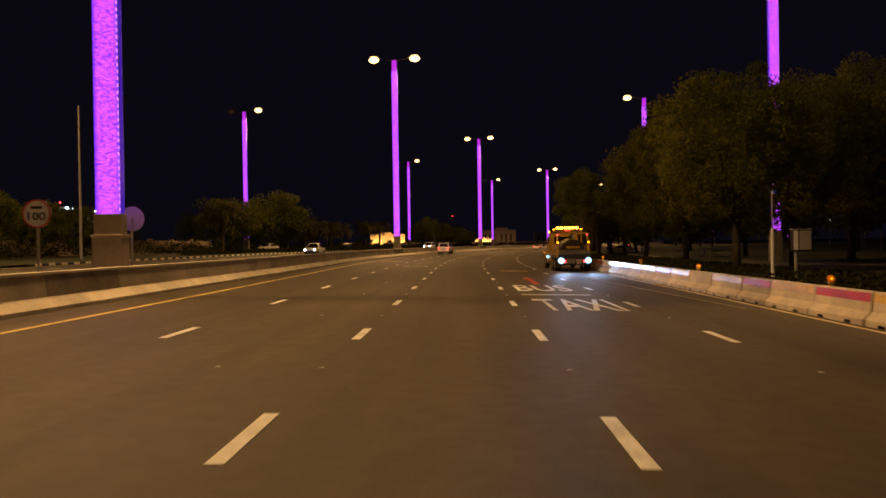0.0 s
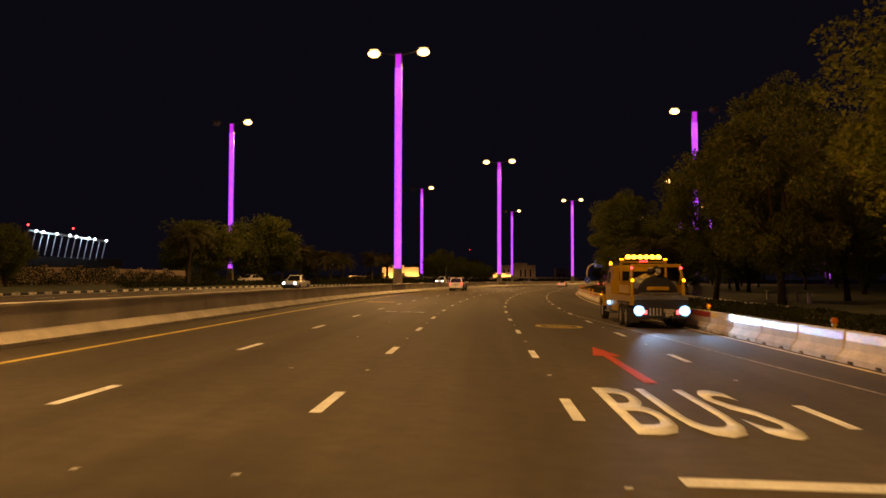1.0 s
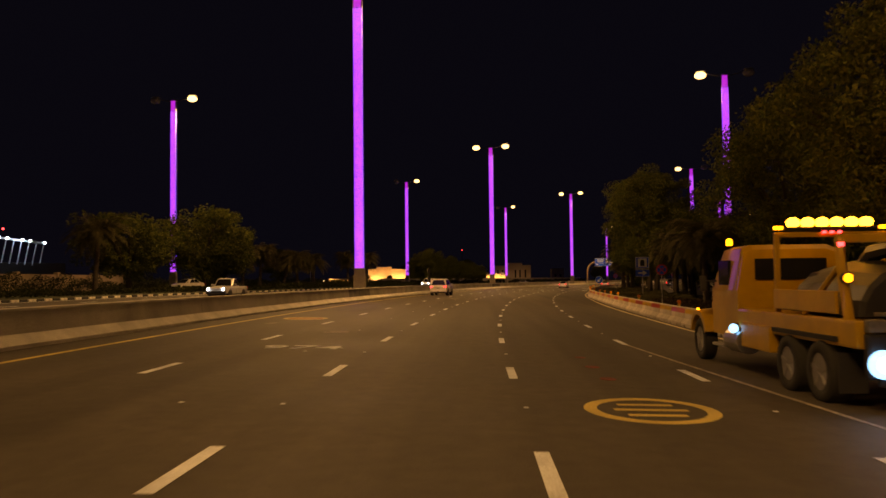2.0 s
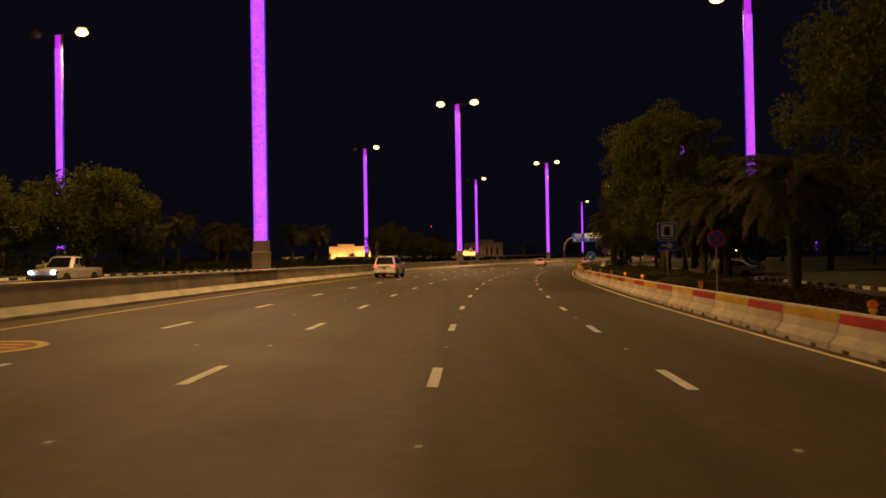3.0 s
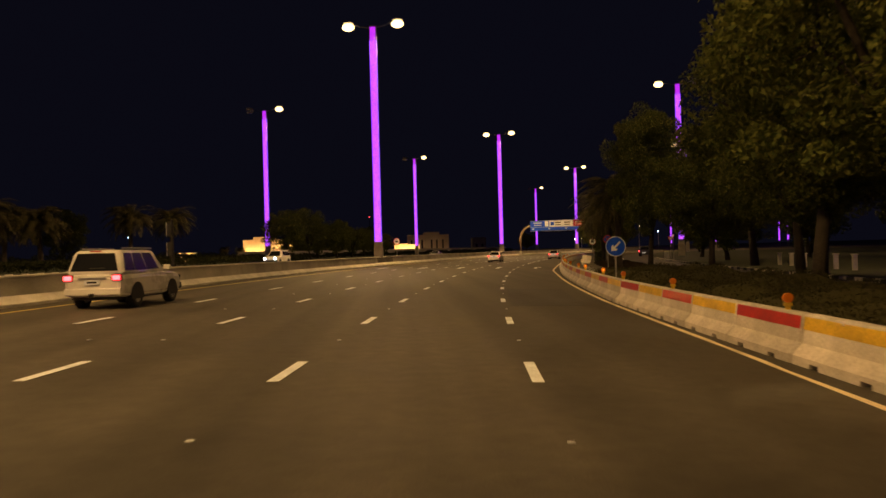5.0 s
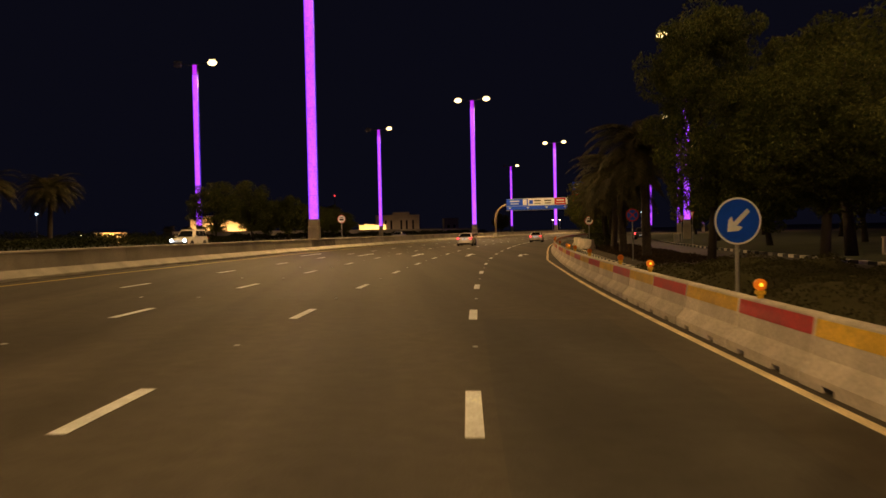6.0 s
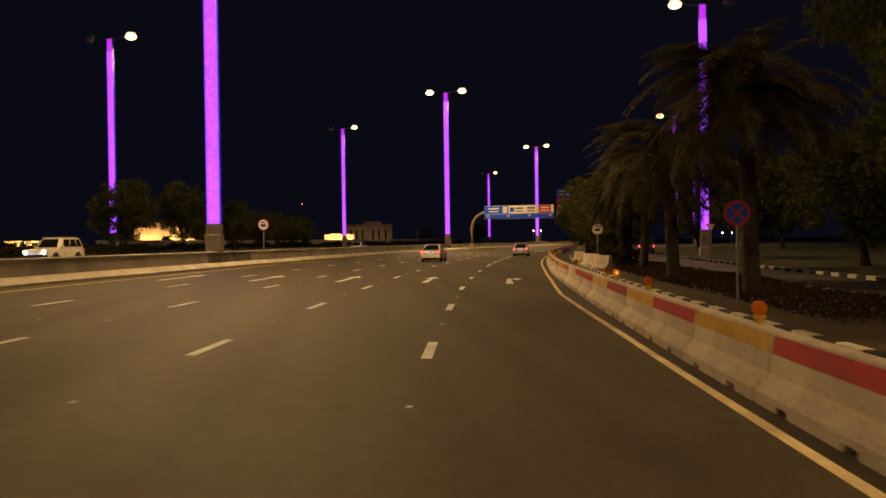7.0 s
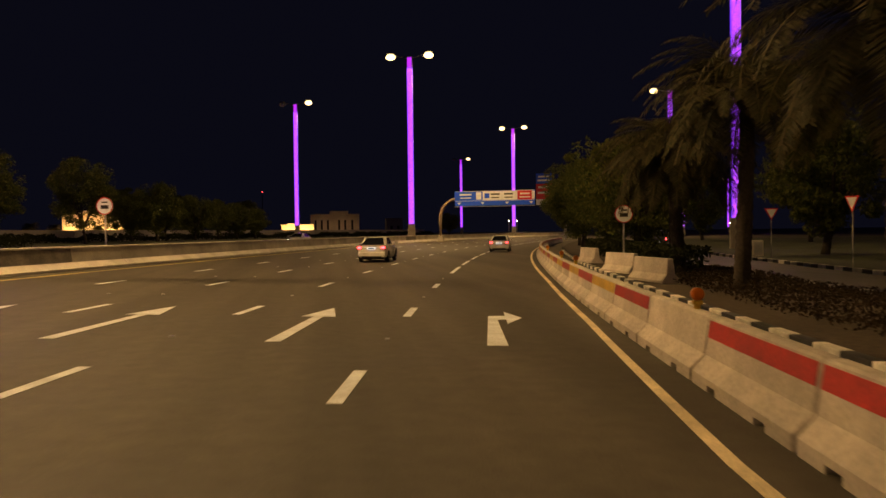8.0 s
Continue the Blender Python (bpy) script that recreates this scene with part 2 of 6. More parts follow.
def asphalt(name, col):
    m, nt, p = nodes_of(name)
    n, l = nt.nodes.new, nt.links.new
    tc = n("ShaderNodeTexCoord")

    def tex(scale, detail, lo, hi, f0=0.3, f1=0.7, stretch=(1, 1, 1)):
        mp = n("ShaderNodeMapping")
        mp.inputs["Scale"].default_value = stretch
        l(tc.outputs["Object"], mp.inputs["Vector"])
        t = n("ShaderNodeTexNoise")
        t.inputs["Scale"].default_value = scale
        t.inputs["Detail"].default_value = detail
        l(mp.outputs["Vector"], t.inputs["Vector"])
        r = n("ShaderNodeMapRange")
        r.inputs["From Min"].default_value = f0
        r.inputs["From Max"].default_value = f1
        r.inputs["To Min"].default_value = lo
        r.inputs["To Max"].default_value = hi
        l(t.outputs["Fac"], r.inputs["Value"])
        return r.outputs["Result"], t.outputs["Fac"]

    a, _ = tex(60.0, 2, 0.75, 1.25)
    b, bf = tex(0.30, 5, 0.80, 1.20)
    c, _ = tex(0.8, 4, 0.72, 1.26, stretch=(1, 0.025, 1))
    e, _ = tex(3.2, 6, 0.84, 1.16)
    m1, m2, m3 = n("ShaderNodeMath"), n("ShaderNodeMath"), n("ShaderNodeMath")
    m1.operation = m2.operation = m3.operation = "MULTIPLY"
    l(a, m1.inputs[0])
    l(b, m1.inputs[1])
    l(m1.outputs[0], m2.inputs[0])
    l(c, m2.inputs[1])
    l(m2.outputs[0], m3.inputs[0])
    l(e, m3.inputs[1])
    mix = n("ShaderNodeVectorMath")
    mix.operation = "SCALE"
    mix.inputs[0].default_value = col
    l(m3.outputs[0], mix.inputs["Scale"])
    l(mix.outputs["Vector"], p.inputs["Base Color"])
    r = n("ShaderNodeMapRange")
    r.inputs["To Min"].default_value = 0.54
    r.inputs["To Max"].default_value = 0.80
    l(bf, r.inputs["Value"])
    l(r.outputs["Result"], p.inputs["Roughness"])
    p.inputs["Specular IOR Level"].default_value = 0.35
    bt = n("ShaderNodeTexNoise")
    bt.inputs["Scale"].default_value = 90
    l(tc.outputs["Object"], bt.inputs["Vector"])
    bp = n("ShaderNodeBump")
    bp.inputs["Strength"].default_value = 0.35
    bp.inputs["Distance"].default_value = 0.01
    l(bt.outputs["Fac"], bp.inputs["Height"])
    l(bp.outputs["Normal"], p.inputs["Normal"])
    return m


M_ASPHALT = asphalt("asphalt", (0.076, 0.066, 0.054))
M_PATCH = asphalt("asphalt_patch", (0.060, 0.055, 0.049))
M_WHITE = surface("road_paint_white", (0.77, 0.82, 0.88), 0.6, grain=(35, 0.2), stain=(1.5, 0.22), bump=0.2)
M_EDGELINE = surface("road_paint_cream", (0.74, 0.63, 0.42), 0.6, grain=(30, 0.25), stain=(0.9, 0.28), bump=0.2)
M_WORN = surface("road_paint_worn", (0.34, 0.31, 0.26), 0.7, grain=(14, 0.45), stain=(2.0, 0.35), bump=0.2)
M_YELLOW = surface("road_paint_yellow", (0.64, 0.51, 0.16), 0.6, grain=(30, 0.2), stain=(0.7, 0.25), bump=0.2)
M_REDW = surface("road_paint_red_worn", (0.17, 0.035, 0.025), 0.75, grain=(14, 0.5), stain=(3.0, 0.4))
M_ORANGE = surface("road_paint_orange", (0.34, 0.13, 0.035), 0.7, grain=(14, 0.4), stain=(2.0, 0.3))
M_REDP = surface("road_paint_red", (0.50, 0.06, 0.04), 0.6, grain=(14, 0.3), stain=(2.0, 0.25), bump=0.2)
M_CONC = surface("concrete_wall", (0.40, 0.37, 0.32), 0.85, grain=(18, 0.12), stain=(0.5, 0.28), bump=0.25)
M_CONC_D = surface("concrete_stained", (0.17, 0.155, 0.14), 0.9, grain=(12, 0.25), stain=(1.1, 0.4), bump=0.3)
M_CONC_L = surface("concrete_pale", (0.55, 0.52, 0.46), 0.85, grain=(18, 0.12), stain=(0.9, 0.22), bump=0.25)
M_BARRIER = surface("barrier_concrete", (0.52, 0.47, 0.42), 0.85, grain=(22, 0.16), stain=(1.3, 0.24), bump=0.3, rand=0.12)
M_BAND_R = surface("band_red", (0.46, 0.035, 0.03), 0.45, grain=(25, 0.2), stain=(2.5, 0.3), rand=0.12, coat=0.35)
M_BAND_Y = surface("band_yellow", (0.66, 0.42, 0.035), 0.45, grain=(25, 0.2), stain=(2.5, 0.3), rand=0.12, coat=0.35)
M_KERB_W = surface("kerb_white", (0.66, 0.63, 0.57), 0.7, grain=(25, 0.12), stain=(2.5, 0.3), rand=0.2)
M_KERB_B = surface("kerb_black", (0.025, 0.025, 0.027), 0.6, grain=(25, 0.15), stain=(2.5, 0.2), rand=0.2)
M_STONE = surface("plinth_stone", (0.42, 0.38, 0.33), 0.8, grain=(12, 0.1), stain=(0.7, 0.2), bump=0.2)
M_ALU = surface("aluminium", (0.35, 0.36, 0.38), 0.4, 0.8, grain=(40, 0.08), stain=(1, 0.15))
M_STEEL = surface("galvanised_steel", (0.42, 0.42, 0.42), 0.5, 0.7, grain=(30, 0.12), stain=(2, 0.2))
M_DARKMETAL = surface("dark_metal", (0.03, 0.03, 0.032), 0.5, 0.4, grain=(30, 0.1), stain=(2, 0.2))
M_SOIL = surface("soil", (0.06, 0.045, 0.03), 0.95, grain=(6, 0.35), stain=(0.4, 0.35), bump=0.5, bump_scale=12)
M_GRASS_G = surface("turf_soil", (0.035, 0.042, 0.018), 0.95, grain=(9, 0.4), stain=(0.3, 0.4), bump=0.5, bump_scale=14)
M_SAND = surface("desert_ground", (0.10, 0.085, 0.06), 0.95, grain=(3, 0.3), stain=(0.05, 0.35))
M_LED = led_panel("led_magenta", (0.58, 0.07, 1.0), (0.15, 0.012, 0.62), (0.10, 0.012, 0.85), 1.0)
M_LED_TOP = led_panel("led_top", (0.42, 0.015, 0.62), (0.22, 0.01, 0.42), (0.09, 0.01, 0.5), 1.0)
M_LED_SIDE = glow("led_side", (0.05, 0.008, 0.55), 0.55)
M_DOT = glow("led_dot", (0.9, 0.30, 1.0), 1.2)
M_LAMP = glow("lamp_lens", (1.0, 0.66, 0.24), 3.0)
M_FAR_W = glow("far_lamp_white", (0.55, 0.80, 1.0), 11.0)
M_FAR_Y = glow("far_lamp_warm", (1.0, 0.7, 0.35), 14.0)
M_TAIL = glow("tail_light", (1.0, 0.045, 0.05), 6.0)
M_TAIL_DIM = surface("tail_lens", (0.35, 0.02, 0.02), 0.2, grain=(10, 0.05), stain=(3, 0.1))
M_HEAD = glow("headlight", (0.75, 0.88, 1.0), 30.0)
M_BEACON = glow("beacon_amber", (1.0, 0.22, 0.006), 0.22)
M_WORK = glow("work_lamp", (0.19, 0.55, 1.0), 2.2)
M_WORK_CORE = glow("work_lamp_core", (0.55, 0.8, 1.0), 14.0)
M_AMBER = glow("amber_light", (1.0, 0.36, 0.015), 4.0)
M_BULB = glow("beacon_bulb", (1.0, 0.40, 0.02), 1.6)
M_AMBER_HOT = glow("amber_light_bar", (1.0, 0.44, 0.03), 9.0)
M_AMBER_DIM = surface("amber_lens", (0.62, 0.17, 0.01), 0.3, grain=(20, 0.05), stain=(4, 0.15))
# light on the number plate, put in as the plate's own glow
M_PLATEGLOW = glow("plate_glow", (1.0, 0.93, 0.82), 0.45)
M_TYRE = surface("tyre", (0.018, 0.018, 0.018), 0.85, grain=(30, 0.15), stain=(4, 0.2))
M_RIM = surface("alloy_rim", (0.45, 0.45, 0.46), 0.35, 0.9, grain=(20, 0.06), stain=(4, 0.1))
M_GLASS = surface("dark_glass", (0.010, 0.011, 0.013), 0.16, grain=(3, 0.02), stain=(1, 0.05), spec=0.35)
M_TRIM = surface("black_trim", (0.02, 0.02, 0.02), 0.6, grain=(40, 0.1), stain=(3, 0.15))
M_SIGNBLUE = surface("sign_blue", (0.008, 0.085, 0.80), 0.45, grain=(20, 0.04), stain=(2, 0.1))
M_SIGNRED = surface("sign_red", (0.50, 0.02, 0.03), 0.45, grain=(20, 0.04), stain=(2, 0.1))
M_SIGNWHITE = surface("sign_white", (0.74, 0.78, 0.84), 0.45, grain=(20, 0.04), stain=(2, 0.1))
M_SIGNBACK = surface("sign_back", (0.40, 0.40, 0.42), 0.55, 0.3, grain=(20, 0.06), stain=(2, 0.15))
M_BARK = surface("bark", (0.038, 0.030, 0.022), 0.95, grain=(14, 0.3), stain=(2, 0.3), bump=0.8, bump_scale=14)
M_PALMBARK = surface("palm_bark", (0.045, 0.035, 0.026), 0.95, grain=(12, 0.3), stain=(3, 0.3), bump=0.9, bump_scale=10)
M_LEAF = foliage("tree_leaf", (0.050, 0.074, 0.015), (0.150, 0.160, 0.036), 0.8)
M_PALMLEAF = foliage("palm_leaf", (0.035, 0.040, 0.014), (0.10, 0.085, 0.038), 0.75)
M_HEDGE = foliage("hedge_leaf", (0.016, 0.022, 0.007), (0.045, 0.050, 0.016), 0.85)
M_BUSH = foliage("bush_leaf", (0.024, 0.017, 0.010), (0.060, 0.040, 0.022), 0.85)
M_COVER = foliage("ground_cover_leaf", (0.030, 0.032, 0.012), (0.075, 0.070, 0.028), 0.85)
M_SCUFF = surface("scuffed_steel", (0.13, 0.12, 0.11), 0.6, 0.3, grain=(9, 0.3), stain=(2, 0.4))
M_VILLA = surface("villa_plaster", (0.62, 0.52, 0.38), 0.85, grain=(4, 0.1), stain=(0.3, 0.15))
M_PLASTER = surface("grey_plaster", (0.35, 0.33, 0.32), 0.85, grain=(2, 0.1), stain=(0.15, 0.2))
M_TANWALL = surface("tan_wall", (0.30, 0.24, 0.17), 0.85, grain=(2, 0.12), stain=(0.25, 0.3))
M_TRUCK = surface("truck_yellow", (0.42, 0.245, 0.02), 0.4, grain=(6, 0.05), stain=(1.2, 0.2), coat=0.4)
M_BEAM = surface("white_steel", (0.6, 0.64, 0.7), 0.5, grain=(10, 0.05), stain=(0.5, 0.1))


def car_paint(name, col):
    return surface(name, col, 0.3, grain=(50, 0.03), stain=(1.5, 0.12), coat=0.6)


P_WHITE = car_paint("paint_white", (0.70, 0.68, 0.64))
P_SILVER = car_paint("paint_silver", (0.42, 0.42, 0.42))
P_DARK = car_paint("paint_dark", (0.06, 0.06, 0.065))

# ---- ground and carriageways ----
def far_steps(lo, hi, near0, near1, step):
    a = list(np.arange(near0, near1 + 0.1, step))
    v, k = near0, step
    left = []
    while v > lo:
        k *= 1.5
        v -= k
        left.append(v)
    v, k, right = near1, step, []
    while v < hi:
        k *= 1.5
        v += k
        right.append(v)
    return left[::-1] + a + right


def ground_sheet():
    xs = far_steps(-2600, 2600, -150, 250, 8.0)
    ys = far_steps(-2600, 2600, -120, 520, 8.0)
    verts, faces = [], []
    for y in ys:
        for x in xs:
            s, d = road_of(x, y)
            z = lie(min(max(s, -100), 600), d) if abs(d) < 500 else 0.0
            verts.append((x, y, z - 0.14))
    n = len(xs)
    for i in range(len(ys) - 1):
        for j in range(n - 1):
            k = i * n + j
            faces.append((k, k + 1, k + n + 1, k + n))
    me = bpy.data.meshes.new("ground")
    me.from_pydata(verts, [], faces)
    me.materials.append(M_SAND)
    return tagged(new("ground", me), "dry sandy open ground under the night sky", "ground", "", "structure")


ground_sheet()
S_LONG = list(np.arange(-120, 60, 10.0)) + list(np.arange(60, 470, 4.0))
road = sheet("road", S_LONG, [-12.6, -9, -6, -3, 0, 3, 6, 8.6, 10.2], M_ASPHALT, 0.0,
             "worn dark asphalt carriageway with five marked lanes", "road")
road_far = sheet("road_oncoming", S_LONG, [-33.65, -29, -25, -21, -17, -14.2], M_ASPHALT, 0.0,
                 "dark asphalt carriageway for oncoming traffic", "road")
sheet("verge_left", S_LONG, [-120, -100, -80, -60, -46, -40, -33.95], M_GRASS_G, 0.13,
                "dark planted verge behind the painted kerb", "verge", wave=0.06)
S_R = list(np.arange(-60, 330, 3.0))
sheet("verge_right", S_R, [10.42, 11.5, 13, 14.2, 15.5], M_SOIL, 0.10,
                "bare soil planting strip behind the barrier", "verge", wave=0.08)
service = sheet("service_road", S_R, [15.5, 17, 19, 20.4], M_PATCH, 0.0, "narrow asphalt service road", "road")
sheet("park_lawn", S_R, [20.6, 24, 30, 40, 60, 90, 130], M_GRASS_G, 0.12, "dark lawn beyond the service road", "lawn", wave=0.08)

# median wall: a stepped concrete barrier with a toe coloured paler, as lit from above, and a capped top
PROF_TOE = [(0.42, 0.0), (0.42, 0.10), (0.10, 0.36), (-0.20, 0.36), (-0.20, 0.0)]
PROF_WALL = [(0.08, 0.362), (0.0, 0.96), (-0.9, 0.96), (-1.0, 0.0), (-0.198, 0.0), (-0.198, 0.362)]
PROF_CAP = [(0.05, 0.963), (0.05, 1.03), (-0.10, 1.05), (-0.10, 0.963)]
D_WALL = -12.9
median = new("median_wall")
tagged(median, "long grey concrete median barrier with sloping toe coloured as lit", "barrier", "", "structure")
for a in np.arange(-100, 450, 22.0):
    part("wall_panel", wall_run(PROF_WALL, a, a + 21.97, D_WALL), M_CONC, median)
    # the toe's paler concrete puts in the light it catches from above
    part("wall_toe", wall_run(PROF_TOE, a, a + 21.97, D_WALL), M_CONC_L, median, "sloping concrete toe, paler as if lit from above")
    part("wall_cap", wall_run(PROF_CAP, a, a + 21.97, D_WALL), M_CONC_L, median, "pale coping edge")

for a, b in ((21.0, 25.5), (105.5, 113.2), (196.0, 203.5), (283, 289)):
    part("stained_patch", wall_run([(0.092, 0.365), (0.012, 0.955), (-0.05, 0.955), (-0.05, 0.365)], a, b, D_WALL, 1.5), M_CONC_D, median, "dark stained patch on the wall face")

# ---- road markings ----
DASH0, DASH_P, DASH_L, DASH_W = 16.92, 8.58, 1.98, 0.085
# the painters' spacing wanders a little: far ends of the dashes
DASH_OFF = [-0.06, 0.02, 0.05, -0.01, -0.01, 0.04, -0.01, 0.12, 0.07, 0.15, -0.23, -0.12, -0.1, -0.03, 0.09, -0.26, 0.22, -0.03, 0.03, -0.07, 0.04, 0.02, 0.08]
DASHES = [DASH0 + DASH_P * k + (DASH_OFF[k + 1] if 0 <= k + 1 < len(DASH_OFF) else 0.0) for k in range(-8, 46)]
for d in (-7.4, -3.65, 0.0, 3.65):
    for e in DASHES:
        if d == 3.65 and e > 200:
            continue
        q = lane_at(d, e)
        part("lane_dash", ribbon(e - DASH_L, e, q - DASH_W, q + DASH_W, 0.004, step=2.3), M_WHITE, road)
for k in range(20):
    e = 210.5 + 8.6 * k
    part("lane_dash", ribbon(e - 6.3, e, 3.66, 3.82, 0.004), M_WHITE, road, "long lane dash before the turning")
for d in (-29.5, -25.8, -22.2, -18.6):
    for k in range(0, 40):
        e = 20 + 8.57 * k
        part("lane_dash", ribbon(e - DASH_L, e, d - DASH_W, d + DASH_W, 0.004, step=2.3), M_WHITE, road_far)
for sa, sb, da, db in ((-110, 30, -10.85, -10.85), (30, 98, -10.85, -11.25), (98, 140, -11.25, -11.4), (140, 460, -11.4, -11.4)):
    part("edge_line", ribbon(sa, sb, da - 0.09, da + 0.09, 0.004, d0b=db - 0.09, d1b=db + 0.09), M_YELLOW, road, "yellow edge line")
EDGE = ((-110, 7.35), (20, 7.35), (45, 7.4), (70, 7.35), (85, 7.45), (113, 7.42), (122, 7.45), (135, 7.2), (150, 7.15), (165, 7.19), (176, 7.10), (181, 7.25), (186, 7.40), (200, 7.6), (460, 7.6))
for (sa, da), (sb, db) in zip(EDGE, EDGE[1:]):
    part("edge_line", ribbon(sa, sb, da - 0.07, da + 0.07, 0.004, d0b=db - 0.07, d1b=db + 0.07), M_EDGELINE, road, "cream edge line")
part("taper_line", ribbon(23, 66.5, 6.60, 6.68, 0.0035, d0b=3.62, d1b=3.72), M_WORN, road, "faint worn taper line")
part("edge_line", ribbon(-110, 460, -15.6, -15.45, 0.004), M_YELLOW, road_far, "yellow edge line")
part("edge_line", ribbon(-110, 460, -33.0, -32.85, 0.004), M_WHITE, road_far, "white edge line")
part("asphalt_patch", ribbon(133, 144, 3.83, 6.3, 0.001, 0.002), M_PATCH, road, "darker repaired asphalt patch")
part("asphalt_patch", ribbon(88, 93, -10.5, -7.8, 0.001, 0.002), M_PATCH, road, "darker repaired asphalt patch")
part("bar_line", ribbon(28.75, 29.08, 0.56, 3.05, 0.004), M_WHITE, road, "white cross bar")
for word, s, d, w, h in (("BUS", 31.2, 1.73, 2.26, 4.4), ("TAXI", 22.0, 1.9, 2.4, 4.6)):
    part("road_lettering", letters(word, w, h), M_WHITE, road, "large white painted word " + word, flat_on(s, d, 0.005))
part("road_lettering", letters("974", 2.22, 1.0), M_WHITE, road, "white painted number 974", flat_on(63.65, -5.54, 0.005))
ARROW = [(-0.13, 0), (0.13, 0), (0.10, 4.4), (0.36, 4.4), (0, 6.6), (-0.36, 4.4), (-0.10, 4.4)]


def lay(pts, scale_y=1.0):
    return plate(B(), [(x, y * scale_y) for x, y in pts], 0.004, "z")


part("bus_lane_arrow", lay(ARROW, 1.2), M_REDP, road, "red painted arrow", flat_on(36.4, 1.84, 0.005))
for d in (1.84, -1.9, -5.7, -9.75):
    part("lane_arrow", lay(ARROW, 0.86), M_WHITE, road, "white straight-ahead arrow", flat_on(182.55, d, 0.005))
TURN = [(-0.15, 0), (0.19, 0), (0.12, 4.3), (0.30, 4.4), (0.30, 3.5), (0.64, 4.8), (0.30, 6.2), (0.30, 5.2), (-0.06, 5.1)]
part("lane_arrow", lay(TURN, 0.86), M_WHITE, road, "white right-turn arrow", flat_on(182.4, 5.45, 0.005))


def road_disc(s, d, r, mat, stretch):
    bm = B()
    n = 28
    for i in range(n):
        a0, a1 = 2 * math.pi * i / n, 2 * math.pi * (i + 1) / n
        q = [(r * k * math.cos(a), r * k * math.sin(a) * stretch) for k, a in ((0.8, a0), (1, a0), (1, a1), (0.8, a1))]
        bm.faces.new([bm.verts.new((x, y, 0.004)) for x, y in q])
    bmesh.ops.remove_doubles(bm, verts=bm.verts[:], dist=1e-4)
    for i in range(3):
        box(bm, (0, (i - 1) * r * stretch * 0.4, 0.003), (r * (1.1 - 0.25 * abs(i - 1)), r * stretch * 0.14, 0.003))
    part("route_disc", bm, mat, road, "worn yellowish painted route disc", flat_on(s, d, 0.004))


part("route_disc_fill", lay([(0.82 * math.cos(a), 1.15 * math.sin(a)) for a in np.arange(0, 6.28, 0.21)]), M_ORANGE, road, "worn orange disc centre", flat_on(79.35, -9.15, 0.001))
road_disc(79.35, -9.15, 1.03, M_YELLOW, 1.25)
road_disc(54.3, 1.83, 0.98, M_YELLOW, 1.2)
for s, d, w in ((70.1, -5.8, 0.9), (75.0, -9.6, 0.5), (101.5, -9.8, 1.3), (119.0, -6.0, 1.2)):
    part("worn_lettering", ribbon(s, s + 0.22, d - w / 2, d + w / 2, 0.004), M_WORN, road, "faint worn lettering bar")
    part("worn_lettering", ribbon(s + 0.5, s + 0.7, d - w / 3, d + w / 2.4, 0.004), M_WORN, road, "faint worn lettering bar")
for s, d, r in ((60.14, 1.81, 0.2), (58.0, 1.81, 0.2), (62.3, 1.81, 0.17)):
    part("paint_blot", lay([(r * math.cos(a) * 0.8, r * math.sin(a) * 1.3) for a in np.arange(0, 6.2, 0.5)]), M_REDW, road, "worn red paint blot", flat_on(s, d, 0.004))
stud = mesh_of("road_stud", box(B(), (0, 0, 0.008), (0.075, 0.05, 0.014), 0.004), M_SIGNWHITE)
for k in range(-1, 26):
    for d in (-5.2, -3.65, 0.0, 3.65):
        part("road_stud", stud, None, road, "", spot(DASH0 + DASH_P * k + 3.1, d, 0.0))

# ---- lamp columns: tall lit columns on stone plinths ----
COL_H, COL_W, COL_D, COL_Z = 27.9, 0.88, 0.34, 2.8
LAMP_HEADS = []


panel_mesh = mesh_of("led_panel", box(B(), (0, 0, 1.02), (COL_W - 0.04, 0.03, 2.04), 0.008), M_LED)
side_mesh = mesh_of("led_strip", box(B(), (0, 0, 1.02), (0.012, 0.16, 2.04)), M_LED_SIDE)
top_mesh = mesh_of("led_cap_panel", box(B(), (0, 0, 0.75), (COL_W - 0.2, 0.03, 1.5), 0.008), M_LED_TOP)


